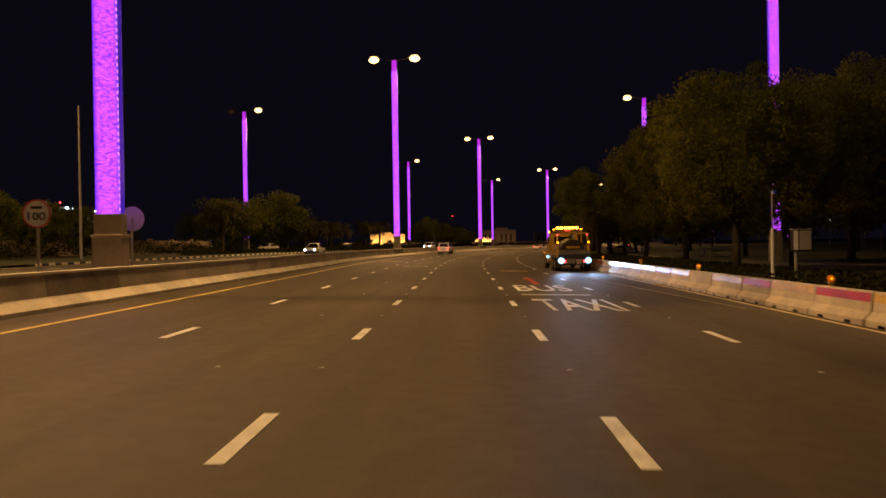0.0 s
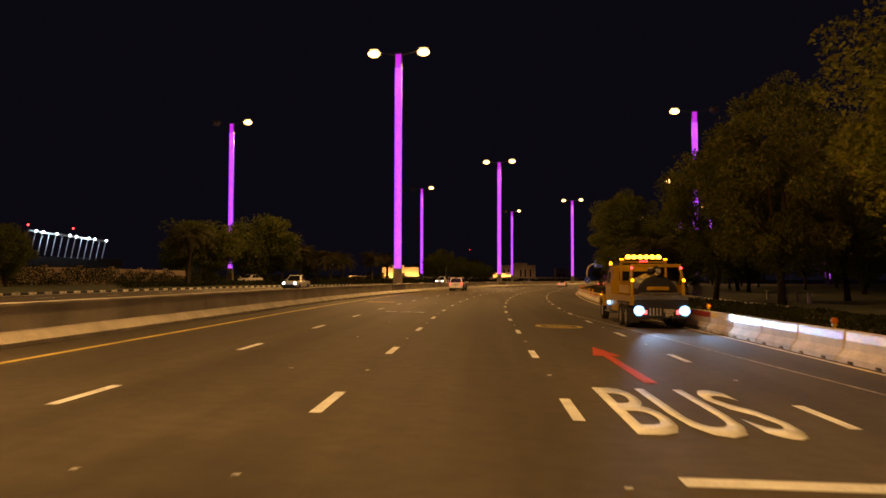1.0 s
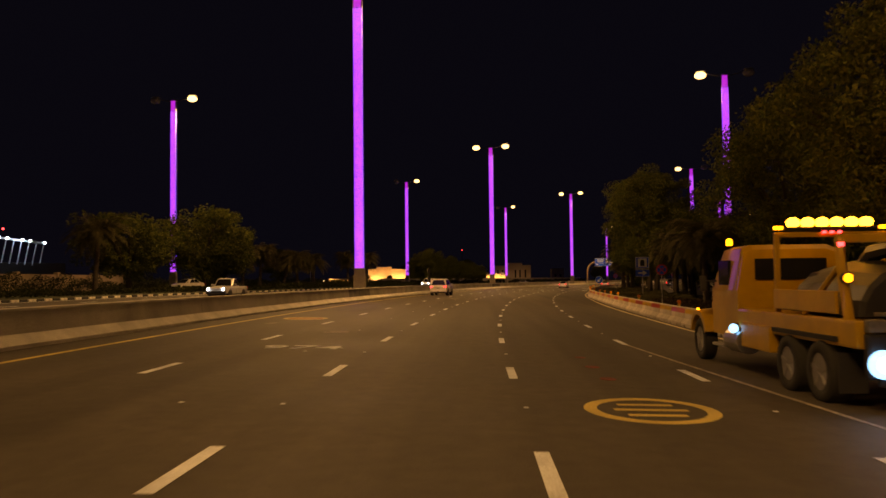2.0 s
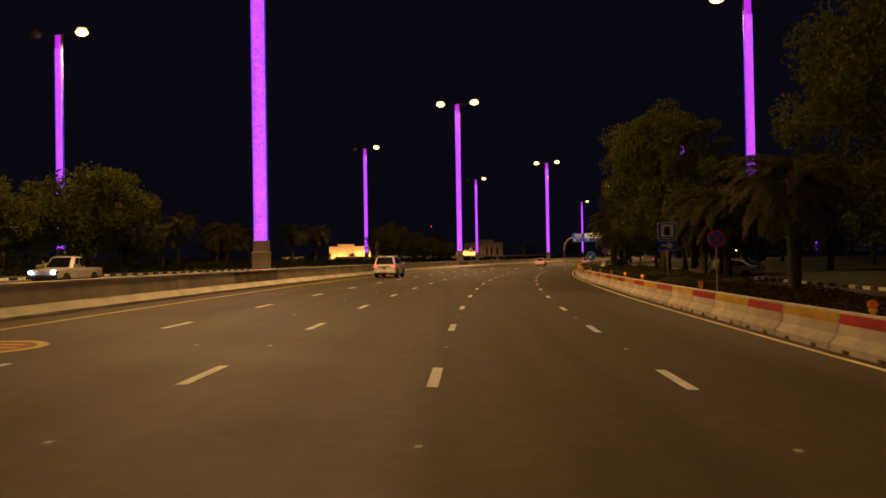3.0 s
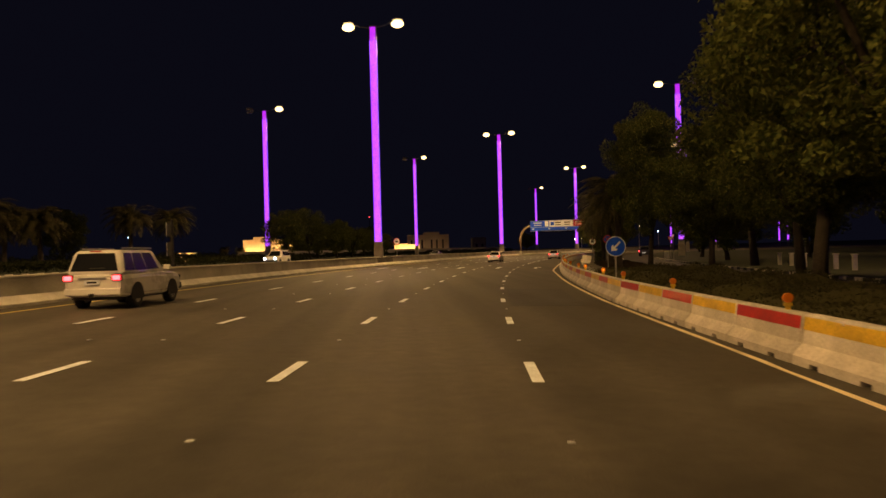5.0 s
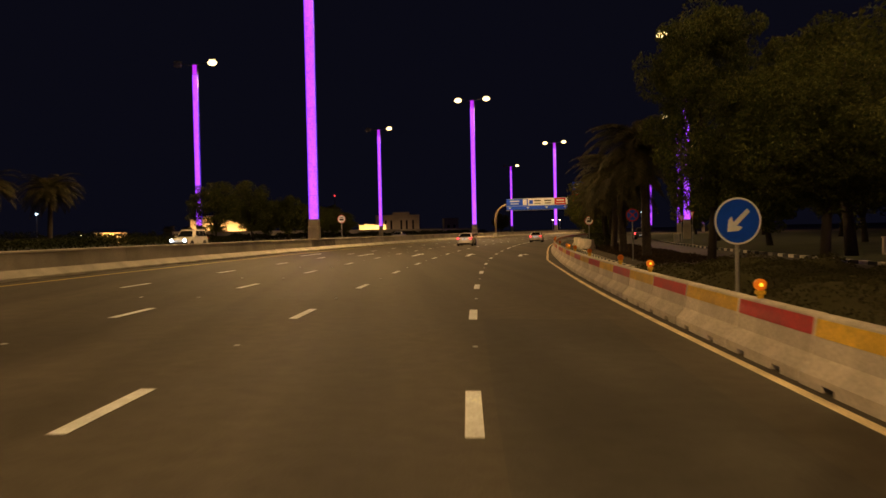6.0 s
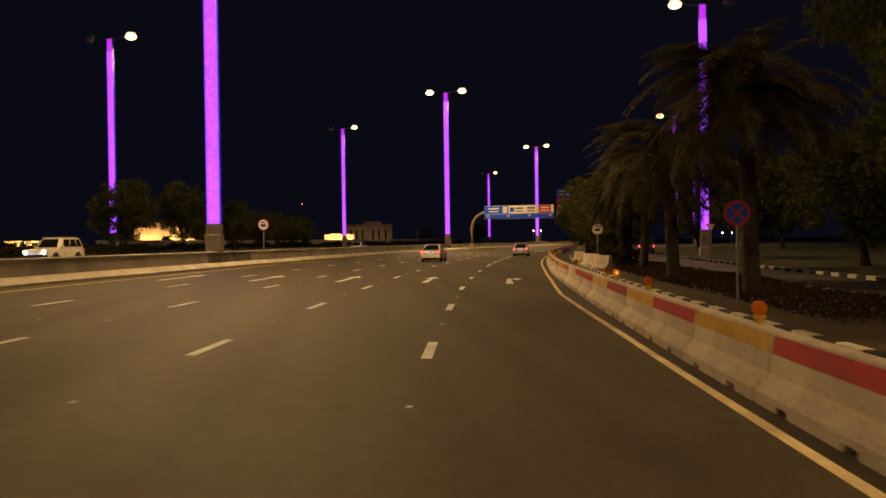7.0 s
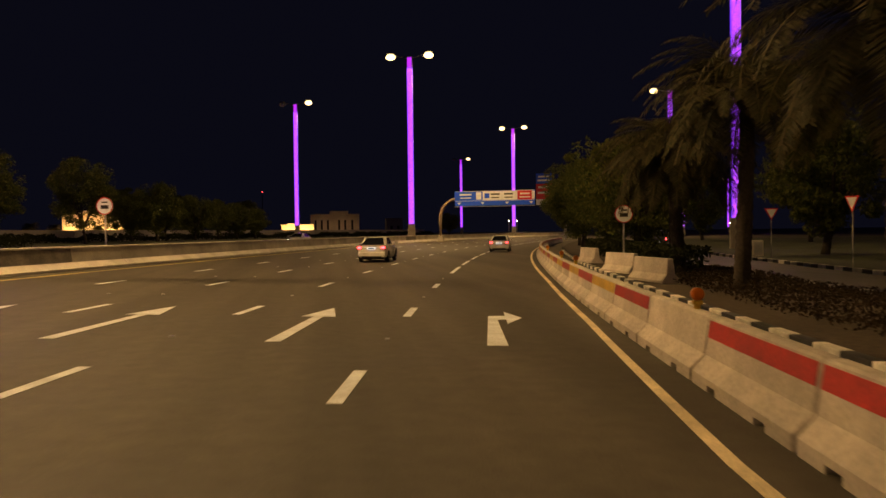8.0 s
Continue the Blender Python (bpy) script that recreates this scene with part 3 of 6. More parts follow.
def lamp_column(s, d, arms, plinth_base=0.0, label="", lit=True, fixed=None):
    m = fixed if fixed is not None else spot(s, d, 0)
    t = thing("lamp_column", label or "tall column of glowing magenta panels on a stone plinth", "street lamp", m, "lit columns along the road")
    bm = B()
    z0 = plinth_base
    box(bm, (0, 0, (z0 + 2.02) / 2), (1.02, 0.62, 2.02 - z0), 0.03)
    part("plinth", bm, M_STONE, t, "grey stone plinth")
    bm = box(B(), (0, 0, 2.06), (1.08, 0.68, 0.10), 0.03)
    box(bm, (0, 0, 2.45), (0.94, 0.46, 0.70), 0.02)
    part("plinth_neck", bm, M_STONE, t)
    bm = box(B(), (0, 0, (COL_Z + COL_H) / 2), (COL_W - 0.02, COL_D - 0.04, COL_H - COL_Z), 0.01)
    part("core", bm, M_ALU, t, "dark aluminium column core")
    n = 11
    pitch = (COL_H - 1.6 - COL_Z) / n
    for i in range(n):
        for side in (-1, 1):
            part("led_panel", panel_mesh, None, t, "", pose(0, side * (COL_D / 2 - 0.005), COL_Z + i * pitch) @ Matrix.Diagonal((1, 1, (pitch - 0.006) / 2.04, 1)))
            part("led_strip", side_mesh, None, t, "", pose(side * (COL_W / 2 - 0.006), 0, COL_Z + i * pitch) @ Matrix.Diagonal((1, 1, (pitch - 0.006) / 2.04, 1)))
    for side in (-1, 1):
        part("led_cap_panel", top_mesh, None, t, "", pose(0, side * (COL_D / 2 - 0.005), COL_H - 1.55))
    bm = B()
    for i in range(100):
        z = COL_Z + 0.15 + i * (COL_H - COL_Z - 2.0) / 100
        box(bm, (COL_W / 2 - 0.03, -COL_D / 2 - 0.018, z), (0.022, 0.02, 0.11))
    part("led_dots", bm, M_DOT, t, "row of bright light dots along the edge")
    bm = box(B(), (0, 0, COL_H + 0.06), (COL_W + 0.04, COL_D + 0.06, 0.14), 0.02)
    part("cap", bm, M_ALU, t)
    for side, on in arms:
        bm = tube(B(), [(side * 0.45, 0, COL_H - 0.1), (side * 1.6, 0, COL_H + 0.12), (side * 2.4, 0, COL_H + 0.4)], [0.08, 0.06, 0.05], 8)
        arm = part("arm", bm, M_ALU, t)
        bm = ball(B(), (side * 2.95, 0, COL_H + 0.60), 0.7, 18, 8, (1.0, 0.8, 0.16))
        part("lamp_housing", bm, M_ALU, arm, "flat oval lamp housing", smooth=True)
        bm = ball(B(), (side * 2.95, 0, COL_H + 0.12), 0.66, 22, 12, (1.12, 0.9, 0.68))
        part("lamp_lens", bm, M_LAMP if on else M_SIGNBACK, arm, "glowing warm lamp lens" if on else "unlit lamp lens", smooth=True)
        if on:
            LAMP_HEADS.append(m @ Vector((side * 2.95, 0, COL_H - 0.75)))
    return t


for s, d in ((-60.0, -13.4), (26.3, -13.45), (111.93, -13.47), (197.81, -13.14), (288.17, -13.24), (374.0, -13.75)):
    lamp_column(s, d, ((-1, True), (1, True)), 0.9)
for s, d in ((62.0, -50), (149.22, -51.8), (244.24, -48.25), (324.33, -48.5), (449.9, -59.8)):
    lamp_column(s, d, ((-1, False), (1, True)))
for s, d in ((-14.0, 25.3), (69.5, 25.2), (148.3, 25.12), (242.3, 25.15), (328.6, 26.2), (410.0, 25.5)):
    lamp_column(s, d, ((-1, True), (1, False)))
for x, y, tr in ((185, 463, -35), (228, 560, -35), (150, 520, -35)):
    lamp_column(0, 0, ((-1, True),), 0.0, fixed=pose(x, y, 0, 0, 0, tr))
for i, p in enumerate(LAMP_HEADS):
    if p.y > 420:
        continue
    side_road = abs(road_of(p.x, p.y)[1] + 13.3) > 12
    ld = bpy.data.lights.new("column_lamp_light", "SPOT")
    ld.energy, ld.color, ld.spot_size, ld.spot_blend, ld.shadow_soft_size = LAMP_WATT * (((0.45 if p.y > 200 else 1.3) if road_of(p.x, p.y)[1] < -20 else (0.1 if p.y < 0 else 0.4) if p.y < 100 else 0.65) if side_road else 1.1), LAMP_COL, radians(165), 0.72, 0.35
    lo = new("column_lamp_light", ld)
    lo.location = p

# ---- signs, posts and boxes ----
def disc(bm, r, thick, y=0.0, z=0.0, seg=36):
    bmesh.ops.create_cone(bm, cap_ends=True, segments=seg, radius1=r, radius2=r, depth=thick,
                          matrix=Matrix.Translation((0, y, z)) @ pose(0, 0, 0, 90, 0, 0))
    return bm


def annulus(bm, r0, r1, y0, y1, z, seg=36):
    vs = []
    for r, y in ((r0, y0), (r1, y0), (r1, y1), (r0, y1)):
        vs.append([bm.verts.new((r * math.cos(2 * math.pi * k / seg), y, z + r * math.sin(2 * math.pi * k / seg))) for k in range(seg)])
    for a, b in zip(vs, vs[1:] + vs[:1]):
        for k in range(seg):
            bm.faces.new((a[k], b[k], b[(k + 1) % seg], a[(k + 1) % seg]))
    bmesh.ops.recalc_face_normals(bm, faces=bm.faces[:])
    return bm


def sign_post(t, h, r=0.045, y=0.05):
    part("post", cyl(B(), (0, y, h / 2), r, h, 12), M_STEEL, t, "galvanised steel post")


def speed_sign(s, d, zc, r, base=0.0, turn=0.0, text="bars"):
    t = thing("speed_limit_sign", "round white speed limit sign with red rim on a steel post", "road sign", spot(s, d, base, turn))
    sign_post(t, zc - base)
    p = part("sign_face", disc(B(), r, 0.02, 0, zc - base), M_SIGNWHITE, t)
    part("rim", annulus(B(), r * 0.89, r, -0.016, -0.008, zc - base), M_SIGNRED, p, "red rim")
    if text == "bars":
        part("lettering_bar", box(B(), (0, -0.014, zc - base - r * 0.12), (r * 0.9, 0.006, r * 0.42)), M_TRIM, p)
        part("lettering_bar", box(B(), (0, -0.014, zc - base + r * 0.42), (r * 0.7, 0.006, r * 0.16)), M_TRIM, p)
    else:
        bm = letters(text, r * 1.25, r * 0.55, 0.004)
        part("numerals", bm, M_TRIM, p, "black numerals " + text, pose(0, -0.012, zc - base - r * 0.45, 90, 0, 0))
        part("lettering_bar", box(B(), (0, -0.014, zc - base + r * 0.42), (r * 0.8, 0.006, r * 0.18)), M_TRIM, p)
    return t


speed_sign(21.4, -13.3, 2.63, 0.40, 0.95, 0, "100")
speed_sign(206.90, -13.09, 2.93, 0.42, 0.95, 0)
speed_sign(207.48, 11.56, 2.6, 0.42, 0.1, 0)

t = thing("round_sign_back", "back of a round road sign tinted by magenta light", "road sign", spot(27.7, -13.3, 0.95))
sign_post(t, 1.78, 0.045, -0.04)
part("sign_plate", disc(B(), 0.44, 0.012, 0, 1.73), M_SIGNBACK, t)

# keep-left arrow sign behind the barrier
t = thing("keep_left_sign", "round blue keep-to-side sign with a white slanted arrow", "road sign", spot(144.04, 8.86, 0.1, 4))
sign_post(t, 2.12, 0.04)
p = part("sign_face", disc(B(), 0.465, 0.02, 0, 1.84), M_SIGNBLUE, t)
part("rim", annulus(B(), 0.43, 0.465, -0.016, -0.008, 1.84), M_SIGNWHITE, p, "thin white rim")
arr = [(-0.045, 0.30), (0.045, 0.30), (0.045, -0.08), (0.15, -0.02), (0.15, -0.12), (0, -0.30), (-0.15, -0.12), (-0.15, -0.02), (-0.045, -0.08)]
part("arrow", plate(B(), arr, 0.005), M_SIGNWHITE, p, "white arrow", pose(0, -0.016, 1.84, 0, 45, 0))

# fuel station sign: two blue plates
t = thing("fuel_station_sign", "blue fuel station sign with arrow plate below", "road sign", spot(111.73, 11.16, 0.26) @ Matrix.Diagonal((1.08, 1, 1, 1)))
part("post", cyl(B(), (0, 0.05, 1.6), 0.05, 3.8, 12), M_STEEL, t, "galvanised steel post")
p = part("upper_plate", box(B(), (0, 0, 3.15), (1.06, 0.02, 0.98), 0.006), M_SIGNBLUE, t)
for c, sz in (((0, -0.013, 3.61), (1.02, 0.006, 0.04)), ((0, -0.013, 2.69), (1.02, 0.006, 0.04)), ((-0.49, -0.013, 3.15), (0.04, 0.006, 0.9)), ((0.49, -0.013, 3.15), (0.04, 0.006, 0.9))):
    part("border", box(B(), c, sz), M_SIGNWHITE, p, "white border")
part("panel", box(B(), (0, -0.014, 3.15), (0.68, 0.006, 0.72)), M_SIGNWHITE, p, "white square panel")
part("pump_symbol", plate(B(), [(-0.16, -0.28), (0.16, -0.28), (0.16, 0.1), (0.1, 0.25), (-0.1, 0.25), (-0.16, 0.1)], 0.005), M_TRIM, p, "black fuel pump symbol", pose(0, -0.024, 3.15))
p = part("lower_plate", box(B(), (0, 0, 2.28), (1.06, 0.02, 0.62), 0.006), M_SIGNBLUE, t)
part("arrow", plate(B(), [(-0.32, -0.06), (0.06, -0.06), (-0.02, -0.18), (0.1, -0.18), (0.34, 0), (0.1, 0.18), (-0.02, 0.18), (0.06, 0.06), (-0.32, 0.06)], 0.005), M_SIGNWHITE, p, "white arrow pointing right", pose(0, -0.016, 2.28))
for z in (2.56, 2.0):
    part("border", box(B(), (0, -0.013, z), (1.02, 0.006, 0.03)), M_SIGNWHITE, p)


def no_stopping(s, d, zc, r, turn=0):
    t = thing("no_stopping_sign", "round blue no-stopping sign with red rim and cross", "road sign", spot(s, d, 0.0, turn))
    sign_post(t, zc + r * 0.6, 0.035)
    p = part("sign_face", disc(B(), r, 0.02, 0, zc), M_SIGNBLUE, t)
    part("rim", annulus(B(), r * 0.8, r, -0.016, -0.008, zc), M_SIGNRED, p, "red rim")
    bm = box(B(), (0, 0, 0), (r * 1.7, 0.006, r * 0.16), 0, pose(0, -0.014, zc, 0, 45, 0))
    box(bm, (0, 0, 0), (r * 1.7, 0.006, r * 0.16), 0, pose(0, -0.0155, zc, 0, -45, 0))
    part("cross", bm, M_SIGNRED, p, "red diagonal cross")


no_stopping(99.53, 10.93, 2.66, 0.38)
no_stopping(170.5, 11.3, 2.5, 0.34, -10)


def give_way(s, d, zc, turn):
    t = thing("give_way_sign", "white triangular give-way sign on a thin post", "road sign", spot(s, d, 0.1, turn))
    sign_post(t, zc, 0.035)
    p = part("sign_face", plate(B(), [(-0.42, 0.36), (0, -0.38), (0.42, 0.36)], 0.012), M_SIGNRED, t, "", pose(0, 0, zc))
    part("panel", plate(B(), [(-0.30, 0.29), (0, -0.24), (0.30, 0.29)], 0.004), M_SIGNWHITE, p, "white triangle", pose(0, -0.008, 0))


give_way(220.0, 22.0, 2.6, 0)
give_way(205.5, 20.95, 2.75, -70)

t = thing("camera_post", "thin steel post with a small camera head", "post", spot(37.6, 13.0, 0.05))
part("lower_post", cyl(B(), (0, 0, 1.25), 0.08, 2.5, 12), M_SIGNWHITE, t, "pale lower post")
part("upper_post", cyl(B(), (0, 0, 3.3), 0.035, 1.7, 10), M_STEEL, t)
part("camera_head", box(B(), (0.06, -0.05, 4.2), (0.14, 0.34, 0.14), 0.03), M_SIGNBLUE, t, "small bluish camera head")
t = thing("equipment_box", "wide dark equipment box on a post, its lit side a pale strip", "cabinet", spot(37.2, 14.05, 0.05))
part("post", cyl(B(), (-0.12, 0, 0.7), 0.09, 1.4, 12), M_STEEL, t)
p = part("box_body", box(B(), (0.12, 0, 1.92), (0.84, 0.34, 0.98), 0.03), M_DARKMETAL, t, "dark metal box body")
# pale strip on the front stands in for the box's lit left side
part("lit_side_strip", box(B(), (-0.19, -0.176, 1.92), (0.20, 0.014, 0.90), 0.006), M_SIGNWHITE, p, "pale strip for the lit side face")
part("door", box(B(), (0.24, -0.176, 1.92), (0.54, 0.012, 0.88), 0.004), M_SIGNBACK, p)
part("roof", box(B(), (0.12, 0, 2.43), (0.90, 0.40, 0.05), 0.01), M_STEEL, p)
speed_sign(25.5, 12.9, 2.55, 0.38)

t = thing("signal_post", "dark post with small signal heads on the median", "traffic signal", spot(146.5, -13.2, 0.95))
part("pole", cyl(B(), (0, 0, 1.25), 0.07, 2.5, 12), M_DARKMETAL, t)
for z in (1.0, 2.0):
    p = part("signal_head", box(B(), (-0.12, 0, z), (0.26, 0.22, 0.72), 0.03), M_TRIM, t)
    part("backing_strip", box(B(), (-0.26, -0.08, z), (0.02, 0.02, 0.7)), M_SIGNWHITE, p)

# cabinets and posts on the right verge
for s, d, h in ((160, 24.6, 1.1), (163.0, 24.6, 1.1), (166, 24.6, 1.1), (169, 24.6, 1.1), (172, 24.6, 1.1), (148, 25.8, 1.1), (157, 24.6, 1.1), (90, 25, 1.0), (93, 25, 1.0), (96, 25, 1.0), (102, 25, 1.0)):
    t = thing("stone_bollard", "short pale stone bollard on the lawn edge", "bollard", spot(s, d, 0.1), "row of bollards")
    part("shaft", box(B(), (0, 0, h * 0.42), (0.26, 0.26, h * 0.84), 0.03), M_CONC_L, t)
    part("cap", box(B(), (0, 0, h * 0.84 + 0.04), (0.33, 0.33, 0.08), 0.02), M_CONC_L, t)
t = thing("utility_cabinet", "pale utility cabinet on the lawn", "cabinet", spot(221.5, 21.6, 0.1))
part("body", box(B(), (0, 0, 0.5), (0.6, 0.4, 1.0), 0.03), M_CONC_L, t)
part("door", box(B(), (0, -0.206, 0.5), (0.5, 0.012, 0.84), 0.004), M_SIGNBACK, t)

# ---- overhead signs ----
GS = 303.0
t = thing("gantry_sign", "curved steel gantry carrying a wide blue and white direction sign", "gantry", spot(GS, 0.15, 0) @ Matrix.Diagonal((0.93, 0.93, 0.93, 1)))
arch = [(-13.2, 0, 0)] + [(-13.2, 0, 4.5)] + [(-13.2 + 3.4 * (1 - math.cos(a)), 0, 4.5 + 3.4 * math.sin(a)) for a in np.arange(0.2, 1.58, 0.2)] + [(-9.0, 0, 7.9), (4.0, 0, 7.9)]
part("mast", tube(B(), arch, [0.32] * 5 + [0.28] * (len(arch) - 7) + [0.25, 0.2], 14), M_TANWALL, t, "beige curved mast", smooth=True)
p = part("sign_panel", box(B(), (-3.15, -0.42, 7.85), (14.5, 0.12, 2.6), 0.03), M_SIGNBLUE, t, "wide blue sign panel")
for z in (9.12, 7.42):
    part("border", box(B(), (-3.15, -0.49, z), (14.3, 0.02, 0.06)), M_SIGNWHITE, p, "white line")
part("white_field", box(B(), (-2.15, -0.49, 8.28), (10.2 - 3.95, 0.02, 1.55)), M_SIGNWHITE, p, "white destination field")
part("red_field", box(B(), (2.35, -0.49, 8.28), (2.7, 0.02, 1.55)), M_SIGNRED, p, "red destination field")
part("symbol_field", box(B(), (3.48 + 0.3, -0.5, 8.28), (0.5, 0.03, 1.4)), M_SIGNWHITE, p)
part("symbol_field", box(B(), (-6.0, -0.5, 8.28), (0.95, 0.03, 1.3)), M_SIGNWHITE, p)
bm = box(B(), (-4.5, -0.51, 8.28), (0.9, 0.02, 0.9))
part("blue_symbol", bm, M_SIGNBLUE, p)
for x, z, w, h, mt in ((-3.0, 8.55, 1.6, 0.28, M_TRIM), (-3.0, 7.95, 1.44, 0.2, M_TRIM), (-0.6, 8.55, 1.6, 0.28, M_TRIM), (-0.6, 7.95, 1.44, 0.2, M_TRIM),
                       (2.3, 8.55, 1.7, 0.28, M_SIGNWHITE), (2.3, 7.95, 1.9, 0.2, M_SIGNWHITE), (-8.4, 8.55, 2.2, 0.28, M_SIGNWHITE), (-8.4, 7.95, 2.0, 0.2, M_SIGNWHITE)):
    part("lettering_bar", box(B(), (x, -0.508, z), (w, 0.016, h)), mt, p)
for x in (-9.6, -5.3, -0.9, 3.4):
    part("lane_arrow", plate(B(), [(-0.35, 0.2), (0.35, 0.2), (0, -0.2)], 0.01), M_SIGNWHITE, p, "small white downward arrow", pose(x, -0.492, 6.95))
part("walkway", box(B(), (-3.15, -0.7, 6.4), (14.5, 0.6, 0.06), 0.01), M_STEEL, t)
part("counter_foot", box(B(), (-13.2, 0, 0.6), (1.0, 1.0, 1.2), 0.04), M_CONC, t)

t = thing("cantilever_sign", "tall blue and red direction sign on a roadside mast", "gantry", spot(345, -0.2, 0))
part("mast", tube(B(), [(4.5, 0, 0), (4.5, 0, 9.0), (4.5, 0, 13.4)], [0.3, 0.26, 0.22], 12), M_STEEL, t)
part("beam", box(B(), (1.5, 0, 11.2), (6.2, 0.25, 0.25), 0.03), M_STEEL, t)
p = part("upper_panel", box(B(), (0, -0.3, 13.1), (3.4, 0.1, 2.2), 0.02), M_SIGNBLUE, t)
for z, w in ((13.5, 2.4), (12.7, 2.7)):
    part("lettering_bar", box(B(), (0, -0.36, z), (w, 0.02, 0.35)), M_SIGNWHITE, p)
p = part("lower_panel", box(B(), (0, -0.3, 10.3), (3.4, 0.1, 3.3), 0.02), M_SIGNRED, t, "red panel")
for z, w in ((11.2, 2.4), (10.0, 2.7)):
    part("lettering_bar", box(B(), (0, -0.36, z), (w, 0.02, 0.4)), M_SIGNWHITE, p)
part("foot_panel", box(B(), (0, -0.3, 8.0), (3.4, 0.1, 1.2), 0.02), M_SIGNWHITE, t)


# ---- vehicles ----
def loft(bm, rings):
    rs = [[bm.verts.new(p) for p in r] for r in rings]
    n = len(rs[0])
    for a, b in zip(rs, rs[1:]):
        for k in range(n):
            bm.faces.new((a[k], a[(k + 1) % n], b[(k + 1) % n], b[k]))
    bm.faces.new(rs[0][::-1])
    bm.faces.new(rs[-1])
    bmesh.ops.recalc_face_normals(bm, faces=bm.faces[:])
    return bm


def body_ring(y, z0, z1, w0, w1):
    """cross-section at y: sill width w0, shoulder width w1, rounded"""
    h = z1 - z0
    pts = [(w0 * 0.90, z0), (w0, z0 + 0.12 * h), (w0 * 1.0 + (w1 - w0) * 0.4, z0 + 0.5 * h), (w1, z0 + 0.82 * h), (w1 * 0.93, z1 - 0.03 * h), (w1 * 0.6, z1), (0, z1 + 0.01)]
    left = [(-x, z) for x, z in reversed(pts[:-1])]
    return [(x, y, z) for x, z in pts + left]


def wheel_at(t, x, y, r, w, label=""):
    hub = part("wheel", cyl(B(), (0, 0, 0), r * 0.62, w * 0.9, 20, axis="x"), M_RIM, t, "", pose(x, y, r))
    bm = B()
    sg = 24
    prof = [(r * 0.60, -w / 2), (r * 0.94, -w / 2), (r, -w * 0.36), (r, w * 0.36), (r * 0.94, w / 2), (r * 0.60, w / 2)]
    rs = [[bm.verts.new((o, q * math.cos(2 * math.pi * k / sg), q * math.sin(2 * math.pi * k / sg))) for k in range(sg)] for q, o in prof]
    for a, b in zip(rs, rs[1:] + rs[:1]):
        for k in range(sg):
            bm.faces.new((a[k], a[(k + 1) % sg], b[(k + 1) % sg], b[k]))
    bmesh.ops.recalc_face_normals(bm, faces=bm.faces[:])
    part("tyre", bm, M_TYRE, hub, smooth=True)
    bm = B()
    for k in range(5):
        a = k * 2 * math.pi / 5
        side = 1 if x > 0 else -1
        box(bm, (side * w * 0.47, 0, r * 0.32), (0.02, r * 0.13, r * 0.5), 0.0, pose(0, 0, 0, math.degrees(a), 0, 0))
    part("spokes", bm, M_RIM, hub)


